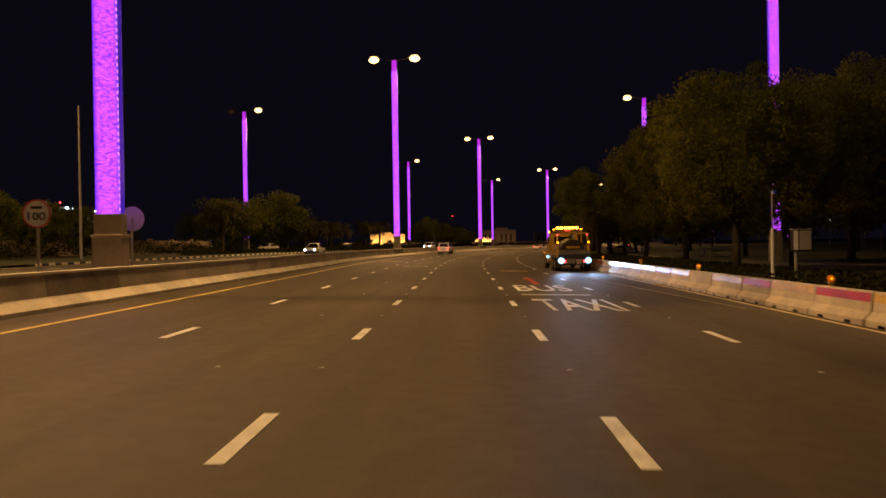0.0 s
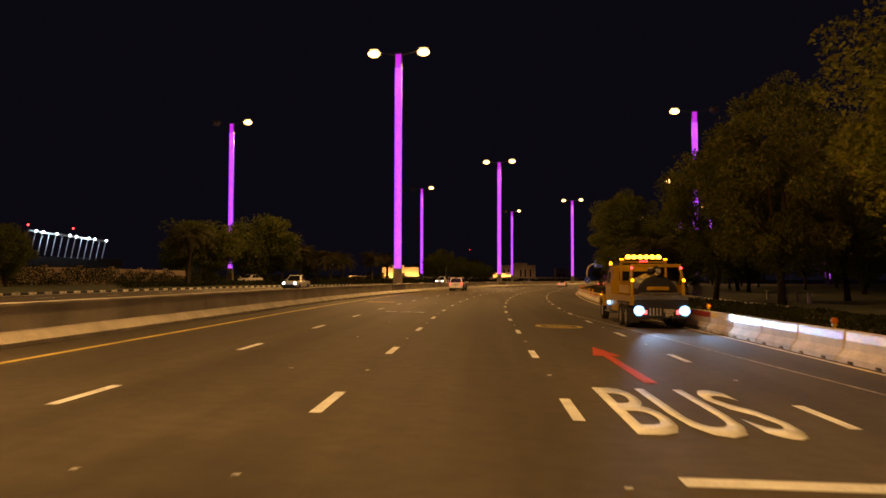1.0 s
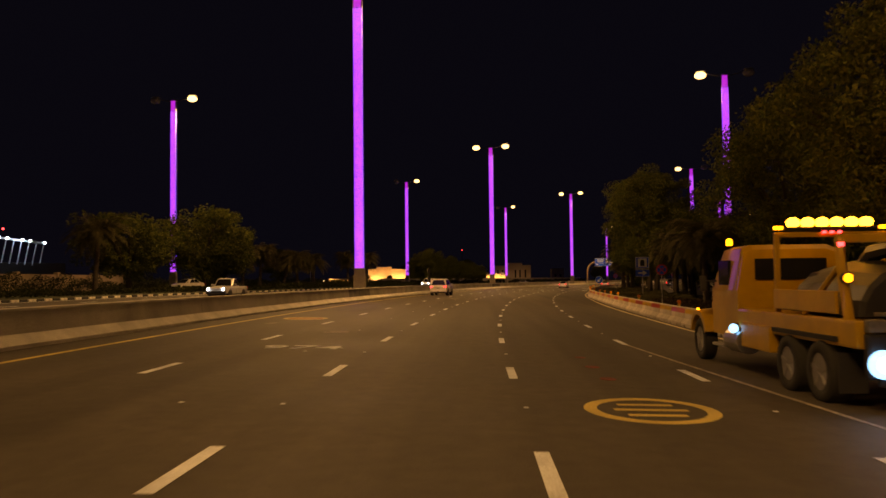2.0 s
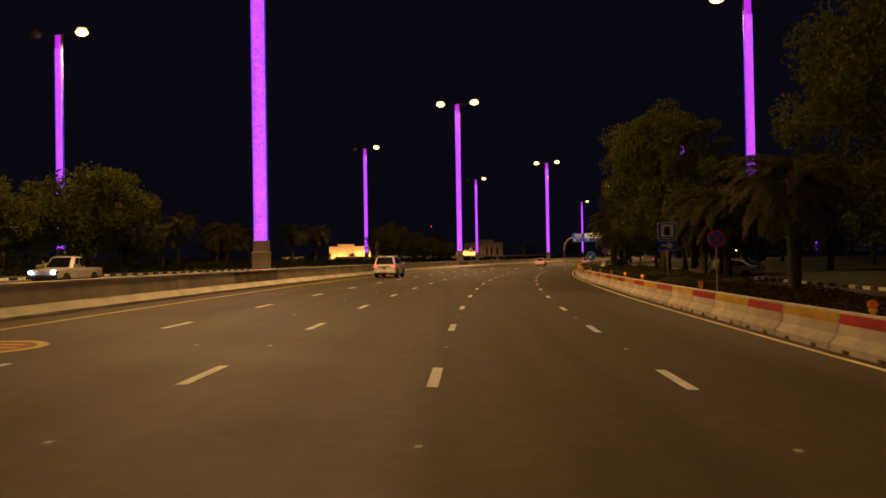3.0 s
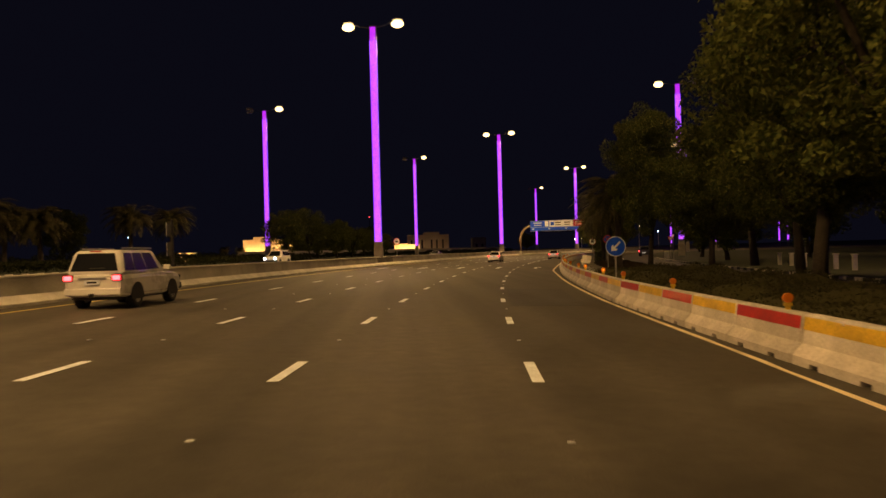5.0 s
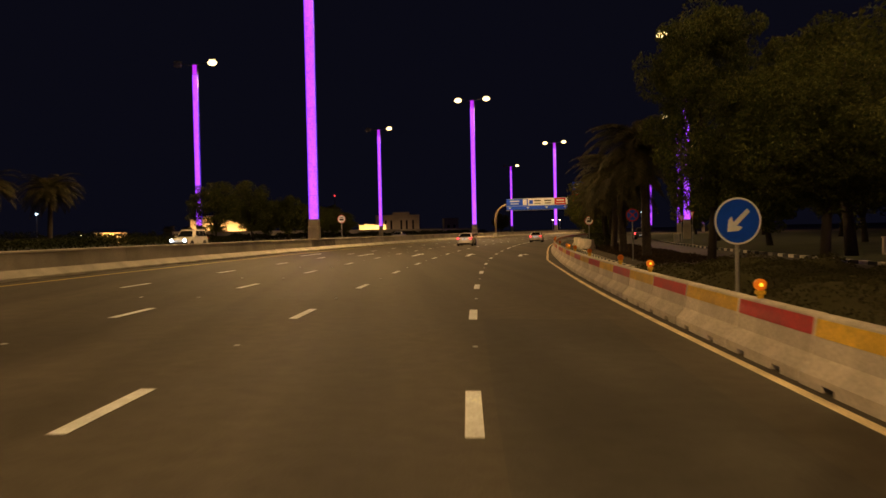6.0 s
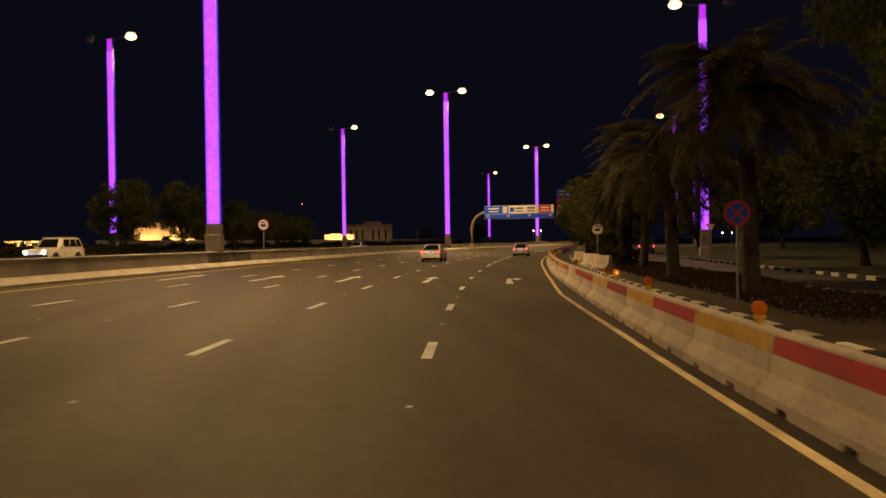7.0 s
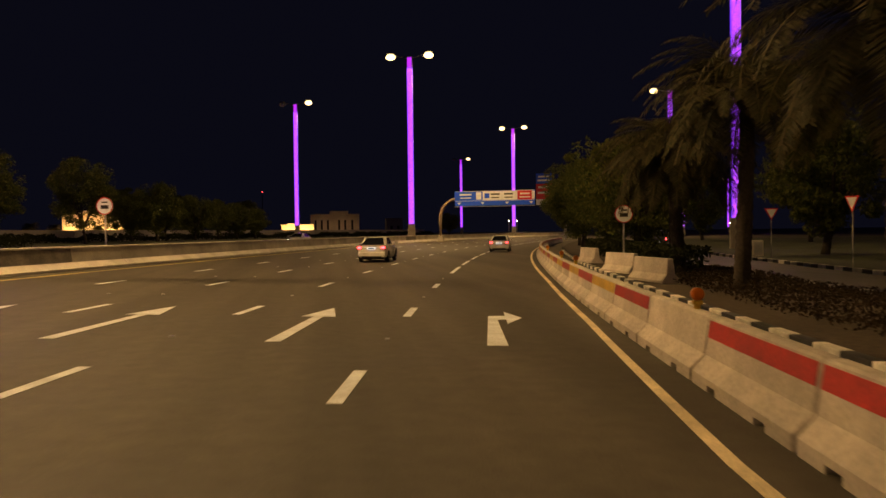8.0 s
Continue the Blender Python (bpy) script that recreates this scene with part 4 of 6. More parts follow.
def car(label, m, spec, paint, tail_on=True, head_on=False, group=""):
    """y ahead. spec: body stations, cabin corners, wheels, lamp heights"""
    t = thing(spec["name"], label, spec["cat"], m, group)
    W = spec["w"] / 2
    bm = loft(B(), [body_ring(y, z0, z1, W * a, W * b) for y, z0, z1, a, b in spec["body"]])
    bmesh.ops.bevel(bm, geom=[e for e in bm.edges if e.is_manifold and e.calc_face_angle(0) > 0.35], offset=spec.get("round", 0.03), segments=3, affect="EDGES")
    part("body", bm, paint, t, smooth=False)
    (yr0, yr1, yf1, yf0), (zb, zt), (wb, wt) = spec["cabin"]
    wb, wt = wb * W, wt * W

    def cab(z, f, inset=0.0):
        y0, y1 = yr0 + (yr1 - yr0) * f, yf0 + (yf1 - yf0) * f
        w = wb + (wt - wb) * f
        return w, y0, y1

    bm = B()
    rings = []
    for f, grow in ((0, 0), (0.9, 0), (0.97, 0.05), (1.0, 0.16)):
        w, y0, y1 = cab(0, f)
        w, y0, y1 = w - grow, y0 + grow, y1 - grow
        z = zb + (zt - zb) * f
        c = 0.10
        rings.append([(w, y0 + c, z), (w, y1 - c, z), (w - c, y1, z), (-w + c, y1, z), (-w, y1 - c, z), (-w, y0 + c, z), (-w + c, y0, z), (w - c, y0, z)])
    bm = loft(bm, rings)
    bmesh.ops.bevel(bm, geom=[e for e in bm.edges if e.is_manifold and e.calc_face_angle(0) > 0.3], offset=0.035, segments=2, affect="EDGES")
    part("cabin", bm, paint, t)

    def pane(name, quad, lab=""):
        bm = B()
        f = bm.faces.new([bm.verts.new(q) for q in quad])
        f.normal_update()
        nrm = f.normal.copy()
        r = bmesh.ops.extrude_face_region(bm, geom=bm.faces[:])
        for v in r["geom"]:
            if isinstance(v, bmesh.types.BMVert):
                v.co += nrm * 0.012
        bmesh.ops.recalc_face_normals(bm, faces=bm.faces[:])
        part(name, bm, M_GLASS, t, lab)

    def at(f, u, where):
        w, y0, y1 = cab(0, f)
        z = zb + (zt - zb) * f
        if where == "rear":
            return ((w - 0.13) * u, y0, z)
        if where == "front":
            return ((w - 0.13) * u, y1, z)
        return (where * w, y0 + (y1 - y0) * u, z)

    pane("rear_window", [at(0.12, -1, "rear"), at(0.12, 1, "rear"), at(0.86, 0.94, "rear"), at(0.86, -0.94, "rear")], "dark rear window")
    pane("windscreen", [at(0.08, 1, "front"), at(0.08, -1, "front"), at(0.88, -0.95, "front"), at(0.88, 0.95, "front")])
    cuts = spec["side_cuts"]
    for side in (-1, 1):
        for u0, u1 in cuts:
            q = [at(0.12, u0, side), at(0.12, u1, side), at(0.86, u1 - 0.01, side), at(0.86, u0 + 0.01, side)]
            pane("side_window", q if side == 1 else q[::-1])
    r, wy, wx = spec["wheel"]
    for y in wy:
        for side in (-1, 1):
            wheel_at(t, side * wx, y, r, spec.get("ww", 0.24))
            pts = [(r * 1.13 * math.cos(a), r * 1.13 * math.sin(a)) for a in np.linspace(-0.25, math.pi + 0.25, 18)]
            bm = plate(B(), pts, 0.03)
            part("wheel_arch", bm, M_TRIM, t, "dark wheel arch", pose(side * (W + 0.004), y, r) @ pose(0, 0, 0, 0, 0, 90) @ Matrix.Translation((0, -0.015 if side > 0 else -0.015, 0)))
    yb, yf = spec["body"][0][0], spec["body"][-1][0]
    tz, th, tw, ti = spec["tail"]
    for side in (-1, 1):
        tl = part("tail_light", box(B(), (side * ti * W, yb + 0.02, tz), (tw, 0.10, th), 0.025), M_TAIL_DIM, t, "red tail light")
        if tail_on:
            part("bulb", box(B(), (side * ti * W, yb - 0.037, tz), (tw * 0.75, 0.02, th * 0.7), 0.006), M_TAIL, tl, "glowing red lamp")
        hz, hh, hw, hi = spec["head"]
        hl = part("headlight", box(B(), (side * hi * W, yf - 0.06, hz), (hw, 0.14, hh), 0.03), M_GLASS, t)
        if head_on:
            part("bulb", ball(B(), (side * hi * W, yf + 0.02, hz), hh * 0.62, 14, 8), M_HEAD, hl, "glowing white lamp")
        mz = zb + 0.14
        part("mirror", box(B(), (side * (W + 0.10), yf0 - 0.25, mz), (0.22, 0.12, 0.17), 0.03), paint, t)
    part("rear_bumper", box(B(), (0, yb + 0.03, spec["bump"]), (spec["w"] * 0.93, 0.16, 0.22), 0.04), spec.get("bmat", M_TRIM), t)
    part("front_bumper", box(B(), (0, yf - 0.03, spec["bump"]), (spec["w"] * 0.93, 0.16, 0.22), 0.04), M_TRIM, t)
    pl = part("number_plate", box(B(), (0, yb - 0.04, spec["plate"]), (0.5, 0.02, 0.14), 0.004), M_PLATEGLOW if tail_on and spec.get("lit_plate", True) else M_SIGNWHITE, t, "pale number plate")
    part("plate_bar", box(B(), (0, yb - 0.053, spec["plate"]), (0.32, 0.006, 0.06)), M_TRIM, pl)
    for y in (0.25, -0.75):
        for side in (-1, 1):
            part("door_handle", box(B(), (side * (W * 0.985), y, zb - 0.16), (0.03, 0.2, 0.035), 0.008), paint, t)
    for extra in spec.get("extra", ()):
        nm, c, sz, mt = extra
        part(nm, box(B(), c, sz, min(sz) * 0.25), mt, t)
    part("underbody", box(B(), (0, 0, spec["clear"] + 0.1), (spec["w"] * 0.8, (yf - yb) * 0.9, 0.18), 0.02), M_TRIM, t)
    return t


SUV = dict(name="off_road_car", cat="car", w=1.97, clear=0.28,
           body=[(-2.45, 0.48, 1.02, 0.86, 0.88), (-2.38, 0.40, 1.12, 0.95, 0.97), (-1.6, 0.34, 1.16, 1, 1), (0.8, 0.34, 1.16, 1, 1), (1.1, 0.36, 1.15, 1, 0.99), (2.2, 0.40, 1.06, 0.97, 0.94), (2.42, 0.48, 0.92, 0.86, 0.84)],
           cabin=((-2.36, -2.12, 0.35, 0.98), (1.12, 1.88), (0.95, 0.76)), side_cuts=((0.07, 0.28), (0.295, 0.56), (0.575, 0.86)), lit_plate=False, round=0.05, bmat=P_WHITE,
           wheel=(0.39, (-1.42, 1.42), 0.865), ww=0.27, tail=(1.0, 0.20, 0.32, 0.80), head=(0.86, 0.2, 0.36, 0.72), bump=0.56, plate=0.86,
           extra=(("roof_rail", (0.66, -0.7, 1.93), (0.05, 2.2, 0.05), M_STEEL), ("roof_rail", (-0.66, -0.7, 1.93), (0.05, 2.2, 0.05), M_STEEL),
                  ("tailgate_strip", (0, -2.47, 0.98), (0.9, 0.03, 0.08), M_RIM), ("tow_hitch", (0, -2.52, 0.46), (0.14, 0.14, 0.1), M_TRIM), ("rear_wiper", (0.1, -2.33, 1.3), (0.5, 0.03, 0.03), M_TRIM),
                  ("high_brake_light", (0, -2.2, 1.84), (0.36, 0.05, 0.04), M_TAIL_DIM)))
SEDAN = dict(name="sedan_car", cat="car", w=1.72, clear=0.16,
             body=[(-2.22, 0.40, 0.92, 0.84, 0.84), (-2.12, 0.28, 1.03, 0.95, 0.95), (-1.3, 0.22, 1.03, 1, 1), (0.7, 0.22, 0.98, 1, 1), (1.0, 0.24, 0.97, 1, 0.98), (2.0, 0.28, 0.82, 0.96, 0.92), (2.2, 0.36, 0.70, 0.84, 0.8)],
             cabin=((-1.85, -0.80, 0.10, 1.20), (0.95, 1.47), (0.94, 0.72)), round=0.07, side_cuts=((0.12, 0.44), (0.47, 0.78)),
             wheel=(0.315, (-1.3, 1.32), 0.775), ww=0.2, tail=(0.85, 0.17, 0.27, 0.80), head=(0.66, 0.16, 0.34, 0.74), bump=0.46, plate=0.80, bmat=None,
             extra=(("boot_edge", (0, -2.12, 1.035), (1.4, 0.10, 0.03), M_TRIM), ("bumper_insert", (0, -2.20, 0.34), (1.15, 0.07, 0.13), M_TRIM), ("boot_handle", (0, -2.20, 0.93), (0.62, 0.05, 0.04), M_RIM), ("shark_fin", (0, -0.95, 1.50), (0.04, 0.16, 0.07), M_TRIM)))
PICKUP = dict(name="pickup_truck", cat="pickup", w=1.85, clear=0.28,
              body=[(-2.6, 0.50, 1.0, 0.9, 0.92), (-2.5, 0.42, 1.06, 0.97, 0.98), (-1.4, 0.36, 1.08, 1, 1), (0.8, 0.36, 1.10, 1, 1), (1.1, 0.38, 1.1, 1, 0.99), (2.3, 0.42, 1.02, 0.96, 0.93), (2.5, 0.5, 0.9, 0.86, 0.84)],
              cabin=((-0.75, -0.55, 0.4, 1.0), (1.06, 1.76), (0.95, 0.78)), side_cuts=((0.08, 0.44), (0.48, 0.8)),
              wheel=(0.37, (-1.5, 1.55), 0.815), ww=0.25, tail=(0.9, 0.3, 0.14, 0.9), head=(0.84, 0.18, 0.32, 0.74), bump=0.56, plate=0.6,
              extra=(("bed_rail", (0.84, -1.6, 1.1), (0.08, 1.8, 0.06), M_TRIM), ("bed_rail", (-0.84, -1.6, 1.1), (0.08, 1.8, 0.06), M_TRIM)))
SEDAN["bmat"] = P_WHITE

car("white off-road car with lit red tail lights on asphalt", spot(133.7, -9.33), SUV, P_WHITE)
car("white saloon car with lit tail lights and plate", spot(217.4, -1.64), SEDAN, P_WHITE)
car("white saloon car driving in the outer lane", spot(242.0, 4.7), SEDAN, P_WHITE)
car("silver pickup with bright headlights on the far carriageway", spot(110.0, -25.0, 0, 180), PICKUP, P_SILVER, False, True)
car("white off-road car with bright headlights on the far carriageway", spot(205.0, -28.5, 0, 180), SUV, P_WHITE, False, True)
car("silver saloon car with headlights on the far carriageway", spot(262.0, -21.0, 0, 180), SEDAN, P_SILVER, False, True)
car("pale saloon car parked by the verge", spot(133.0, -40.5, 0.12, 165), SEDAN, P_WHITE, False, False)
car("dark pickup on the side road with tail lights on", spot(252.0, 19.5, 0.05, -4), PICKUP, P_DARK)
car("silver saloon car standing across the service road", spot(131.0, 19.6, 0.0, 55), SEDAN, P_SILVER, False, False)


def recovery_truck(m):
    t = thing("recovery_truck", "yellow recovery truck with amber light bar and work lamps", "truck", m)
    # chassis, tailboard and deck; y = 0 at the rear, 7.2 m long
    part("chassis", box(B(), (0, 4.5, 0.75), (0.95, 8.6, 0.28), 0.03), M_DARKMETAL, t)
    part("deck_body", box(B(), (0, 2.8, 1.16), (2.3, 5.3, 0.42), 0.05), M_TRUCK, t)
    part("deck_edge", box(box(B(), (0, 0.02, 1.30), (2.16, 0.16, 0.20), 0.04), (0, 0.1, 1.46), (1.7, 0.3, 0.06), 0.02), M_SCUFF, t, "scuffed grey deck edge")
    for side in (-1, 1):
        part("side_locker", box(B(), (side * 1.10, 4.3, 0.85), (0.2, 1.6, 0.5), 0.03), M_TRUCK, t)
        part("mudguard", extrude_profile(B(), [(side * 0.78, 1.02), (side * 1.2, 1.02), (side * 1.22, 1.1), (side * 0.78, 1.1)], 0.75, 3.35), M_TRIM, t, "black wheel mudguard")
        part("mud_flap", box(B(), (side * 0.98, 0.66, 0.55), (0.44, 0.02, 0.62), 0.004), M_TRIM, t)
    part("tailboard", box(box(B(), (0, 0.0, 0.86), (2.2, 0.14, 0.66), 0.04), (0, -0.05, 0.50), (1.9, 0.12, 0.14), 0.03), M_DARKMETAL, t)
    for k in range(4):
        part("tail_slat", box(B(), (-0.46 + k * 0.14, -0.085, 0.70), (0.065, 0.03, 0.34), 0.01), M_WORN, t, "pale upright slat")
    part("tow_plate", box(box(B(), (0.30, -0.10, 0.76), (0.44, 0.06, 0.14), 0.02), (0.30, -0.12, 0.60), (0.30, 0.1, 0.22), 0.03), M_WORN, t, "pale worn tow plate")
    part("tow_bar", tube(B(), [(0.3, 0.3, 0.55), (0.3, -0.35, 0.48), (0.3, -0.5, 0.56)], [0.07, 0.06, 0.05], 8), M_DARKMETAL, t)
    # upright side frames with braces, cross head and hooped cover over the boom
    for side in (-1, 1):
        part("side_frame", tube(B(), [(side * 1.06, 0.55, 1.3), (side * 1.06, 0.75, 2.1), (side * 1.0, 0.95, 2.62)], [0.085, 0.08, 0.07], 6), M_TRUCK, t, "yellow upright frame")
        part("frame_brace", tube(B(), [(side * 1.06, 0.8, 2.2), (side * 1.06, 2.2, 1.4)], [0.05, 0.05], 6), M_TRUCK, t)
        part("side_rail", box(B(), (side * 1.08, 2.2, 1.62), (0.06, 2.6, 0.36), 0.02), M_TRUCK, t)
        fl = part("amber_flasher", cyl(B(), (side * 1.06, 0.60, 2.0), 0.085, 0.10, 14, axis="y"), M_TRIM, t)
        part("lens", ball(B(), (side * 1.06, 0.545, 2.0), 0.07, 12, 8, (1, 0.5, 1)), M_AMBER, fl, "glowing amber lens")
        part("red_marker", box(B(), (side * 1.02, 0.86, 2.52), (0.09, 0.06, 0.08), 0.015), M_TAIL, t, "red marker lamp")
    part("cross_head", box(B(), (0, 0.97, 2.62), (2.1, 0.12, 0.14), 0.03), M_TRUCK, t)
    part("hooped_cover", loft(B(), [[(w * math.cos(math.pi * k / 10), y, 1.4 + h * math.sin(math.pi * k / 10)) for k in range(11)] for y, w, h in ((0.62, 0.80, 0.72), (0.7, 0.86, 0.80), (2.2, 0.90, 0.92), (3.3, 0.86, 0.8))]), M_DARKMETAL, t, "dark rounded cover over the winch")
    part("cover_plate", box(B(), (0, 0.57, 1.66), (0.92, 0.06, 0.16), 0.03), M_TRUCK, t, "yellow plate on the cover")
    part("boom", tube(B(), [(0, 3.2, 1.5), (0, 1.9, 2.42), (0, 0.9, 2.50), (0, 0.55, 2.36)], [0.17, 0.15, 0.12, 0.09], 8), M_DARKMETAL, t)
    part("boom_head", cyl(B(), (0, 0.55, 2.36), 0.13, 0.16, 14, axis="x"), M_STEEL, t)
    part("winch_drum", cyl(B(), (0, 3.0, 1.75), 0.36, 1.1, 20, axis="x"), M_DARKMETAL, t)
    part("fuel_tank", cyl(B(), (-1.0, 5.65, 0.68), 0.27, 0.9, 18, axis="y"), M_RIM, t, "bright metal fuel tank")
    part("headboard", box(box(box(B(), (-1.0, 3.55, 2.1), (0.1, 0.1, 1.5), 0.02), (1.0, 3.55, 2.1), (0.1, 0.1, 1.5), 0.02), (0, 3.55, 2.82), (2.1, 0.1, 0.1), 0.02), M_TRUCK, t)
    # cab with bonnet
    cab = part("cab", loft(B(), [[(1.12, y, 0.75), (1.12, y, 1.75), (1.0 - g, y, z - 0.08), (0.8 - g, y, z), (-0.8 + g, y, z), (-1.0 + g, y, z - 0.08), (-1.12, y, 1.75), (-1.12, y, 0.75)]
                                 for y, z, g in ((5.5, 2.62, 0.02), (5.6, 2.72, 0.0), (6.7, 2.72, 0.0), (6.95, 2.6, 0.02), (7.3, 1.85, 0.06))]), M_TRUCK, t)
    part("bonnet", loft(B(), [[(w, y, 0.8), (w, y, z - 0.2), (w - 0.2, y, z), (-w + 0.2, y, z), (-w, y, z - 0.2), (-w, y, 0.8)] for y, w, z in ((7.25, 0.95, 1.80), (8.4, 0.82, 1.62), (8.95, 0.66, 1.4))]), M_TRUCK, t)
    part("grille", box(B(), (0, 8.97, 1.05), (1.1, 0.06, 0.5), 0.02), M_RIM, t)
    for side in (-1, 1):
        w = part("cab_window", box(B(), (side * 1.075, 6.5, 2.1), (0.06, 0.75, 0.62), 0.02, None), M_GLASS, cab, "dark cab window")
        part("mirror", box(B(), (side * 1.36, 7.2, 1.9), (0.16, 0.08, 0.36), 0.03), M_TRIM, cab)
        part("mirror_arm", tube(B(), [(side * 1.05, 7.05, 1.95), (side * 1.36, 7.2, 1.95)], [0.02, 0.02], 6), M_TRIM, cab)
        bm = B()
        sg = 12
        ring = [[bm.verts.new((side * x, 8.35 + r * math.cos(0.3 + 2.54 * k / sg), 0.52 + r * math.sin(0.3 + 2.54 * k / sg))) for k in range(sg + 1)] for x, r in ((0.78, 0.60), (1.2, 0.60), (1.2, 0.72), (0.78, 0.76))]
        for p0, p1 in zip(ring, ring[1:] + ring[:1]):
            for k in range(sg):
                bm.faces.new((p0[k], p1[k], p1[k + 1], p0[k + 1]))
        bmesh.ops.recalc_face_normals(bm, faces=bm.faces[:])
        part("front_wing", bm, M_TRUCK, t, "rounded yellow wheel wing")
        part("step", box(B(), (side * 1.08, 6.8, 0.5), (0.2, 0.8, 0.06), 0.01), M_STEEL, t)
        part("marker_lamp", box(B(), (side * 1.22, 8.2, 1.26), (0.05, 0.10, 0.05), 0.01), M_AMBER, t, "small amber marker lamp")
        part("tail_light", box(B(), (side * 0.66, -0.09, 0.70), (0.12, 0.05, 0.16), 0.01), M_TAIL, t)
        wl = part("work_lamp", cyl(B(), (side * 0.92, -0.05, 0.76), 0.19, 0.16, 16, axis="y"), M_DARKMETAL, t)
        part("lens", ball(B(), (side * 0.92, -0.14, 0.76), 0.22, 18, 10, (1, 0.4, 0.95)), M_WORK, wl, "dazzling bluish lamp lens")
        part("bulb", ball(B(), (side * 0.92, -0.21, 0.76), 0.12, 14, 8, (1, 0.4, 1)), M_WORK_CORE, wl, "white-hot lamp core")
        wheel_at(t, side * 1.0, 8.35, 0.52, 0.3)
        wheel_at(t, side * 1.0, 1.35, 0.5, 0.42)
        wheel_at(t, side * 1.0, 2.65, 0.5, 0.42)
    sl = part("side_lamp", cyl(B(), (-1.2, 5.45, 0.95), 0.11, 0.12, 14, axis="x"), M_DARKMETAL, t)
    part("lens", ball(B(), (-1.26, 5.38, 0.95), 0.10, 14, 8), M_WORK, sl, "white side lamp")
    part("windscreen", box(B(), (0, 7.14, 2.2), (1.75, 0.05, 0.5), 0.01, Matrix.Translation((0, 0, 0))), M_GLASS, cab)
    part("rear_cab_window", box(B(), (0, 5.48, 2.2), (1.5, 0.05, 0.45), 0.01), M_GLASS, cab)
    bar = part("light_bar", box(B(), (0, 3.62, 2.93), (1.75, 0.30, 0.08), 0.03), M_DARKMETAL, t, "roof light bar")
    for k in range(6):
        part("amber_module", ball(B(), (-0.68 + k * 0.272, 3.56, 3.05), 0.12, 12, 8, (1.05, 1, 0.85)), M_AMBER_HOT, bar, "glowing amber module")
    for side in (-1, 1):
        part("end_lamp", box(B(), (side * 0.98, 3.5, 2.95), (0.16, 0.1, 0.07), 0.02), M_AMBER, bar, "amber end lamp")
    bc = part("beacon", ball(cyl(B(), (-1.02, 6.3, 2.79), 0.07, 0.1, 14), (-1.02, 6.3, 2.84), 0.07, 12, 8, (1, 1, 0.9)), M_AMBER, cab, "glowing amber beacon")
    for k in range(3):
        part("clearance_lamp", box(B(), (-0.14 + k * 0.14, 3.46, 2.86), (0.07, 0.04, 0.05), 0.01), M_TAIL, t, "small red clearance lamp")
    return t


TRUCK_AT = spot(54.15, 5.98, 0.0, 0)
recovery_truck(TRUCK_AT)
for side in (-1, 1):
    ld = bpy.data.lights.new("work_lamp_light", "SPOT")
    ld.energy, ld.color, ld.spot_size, ld.spot_blend, ld.shadow_soft_size = 1500, (0.30, 0.60, 1.0), radians(36), 0.9, 0.12
    lo = new("work_lamp_light", ld)
    lo.matrix_basis = TRUCK_AT @ look((side * 0.92, -0.36, 0.78), (side * 0.9 + 0.9, -14.0, 0.8))
ld = bpy.data.lights.new("light_bar_light", "SPOT")
ld.spot_size, ld.spot_blend = radians(180), 0.05
ld.energy, ld.color, ld.shadow_soft_size = 3600, (1.0, 0.42, 0.04), 0.25
new("light_bar_light", ld).matrix_basis = TRUCK_AT @ pose(0, 3.62, 3.32, 180, 0, 0)

# ---- trees, palms and hedges ----
def leaf_cloud(centres, radii, per, size, rng, flat=0.8):
    """many small leaves round clump centres, as one mesh's vertices and faces"""
    n = len(centres) * per
    c = np.repeat(np.array(centres), per, axis=0)
    r = np.repeat(np.array(radii), per)
    v = rng.normal(size=(n, 3))
    v /= np.linalg.norm(v, axis=1)[:, None]
    rad = r * rng.uniform(0.25, 1.0, n) ** 0.5
    p = c + v * rad[:, None] * np.array([1, 1, flat])
    a = rng.normal(size=(n, 3))
    a /= np.linalg.norm(a, axis=1)[:, None]
    b = np.cross(a, rng.normal(size=(n, 3)))
    b /= np.linalg.norm(b, axis=1)[:, None]
    sz = size * rng.uniform(0.6, 1.3, n)[:, None]
    q = np.stack([p - a * sz, p + b * sz * 0.45, p + a * sz, p - b * sz * 0.45], axis=1).reshape(-1, 3)
    f = np.arange(n * 4).reshape(-1, 4)
    return q, f


def cloud_mesh(name, q, f, mat):
    me = bpy.data.meshes.new(name)
    me.from_pydata(q.tolist(), [], f.tolist())
    me.materials.append(mat)
    return me


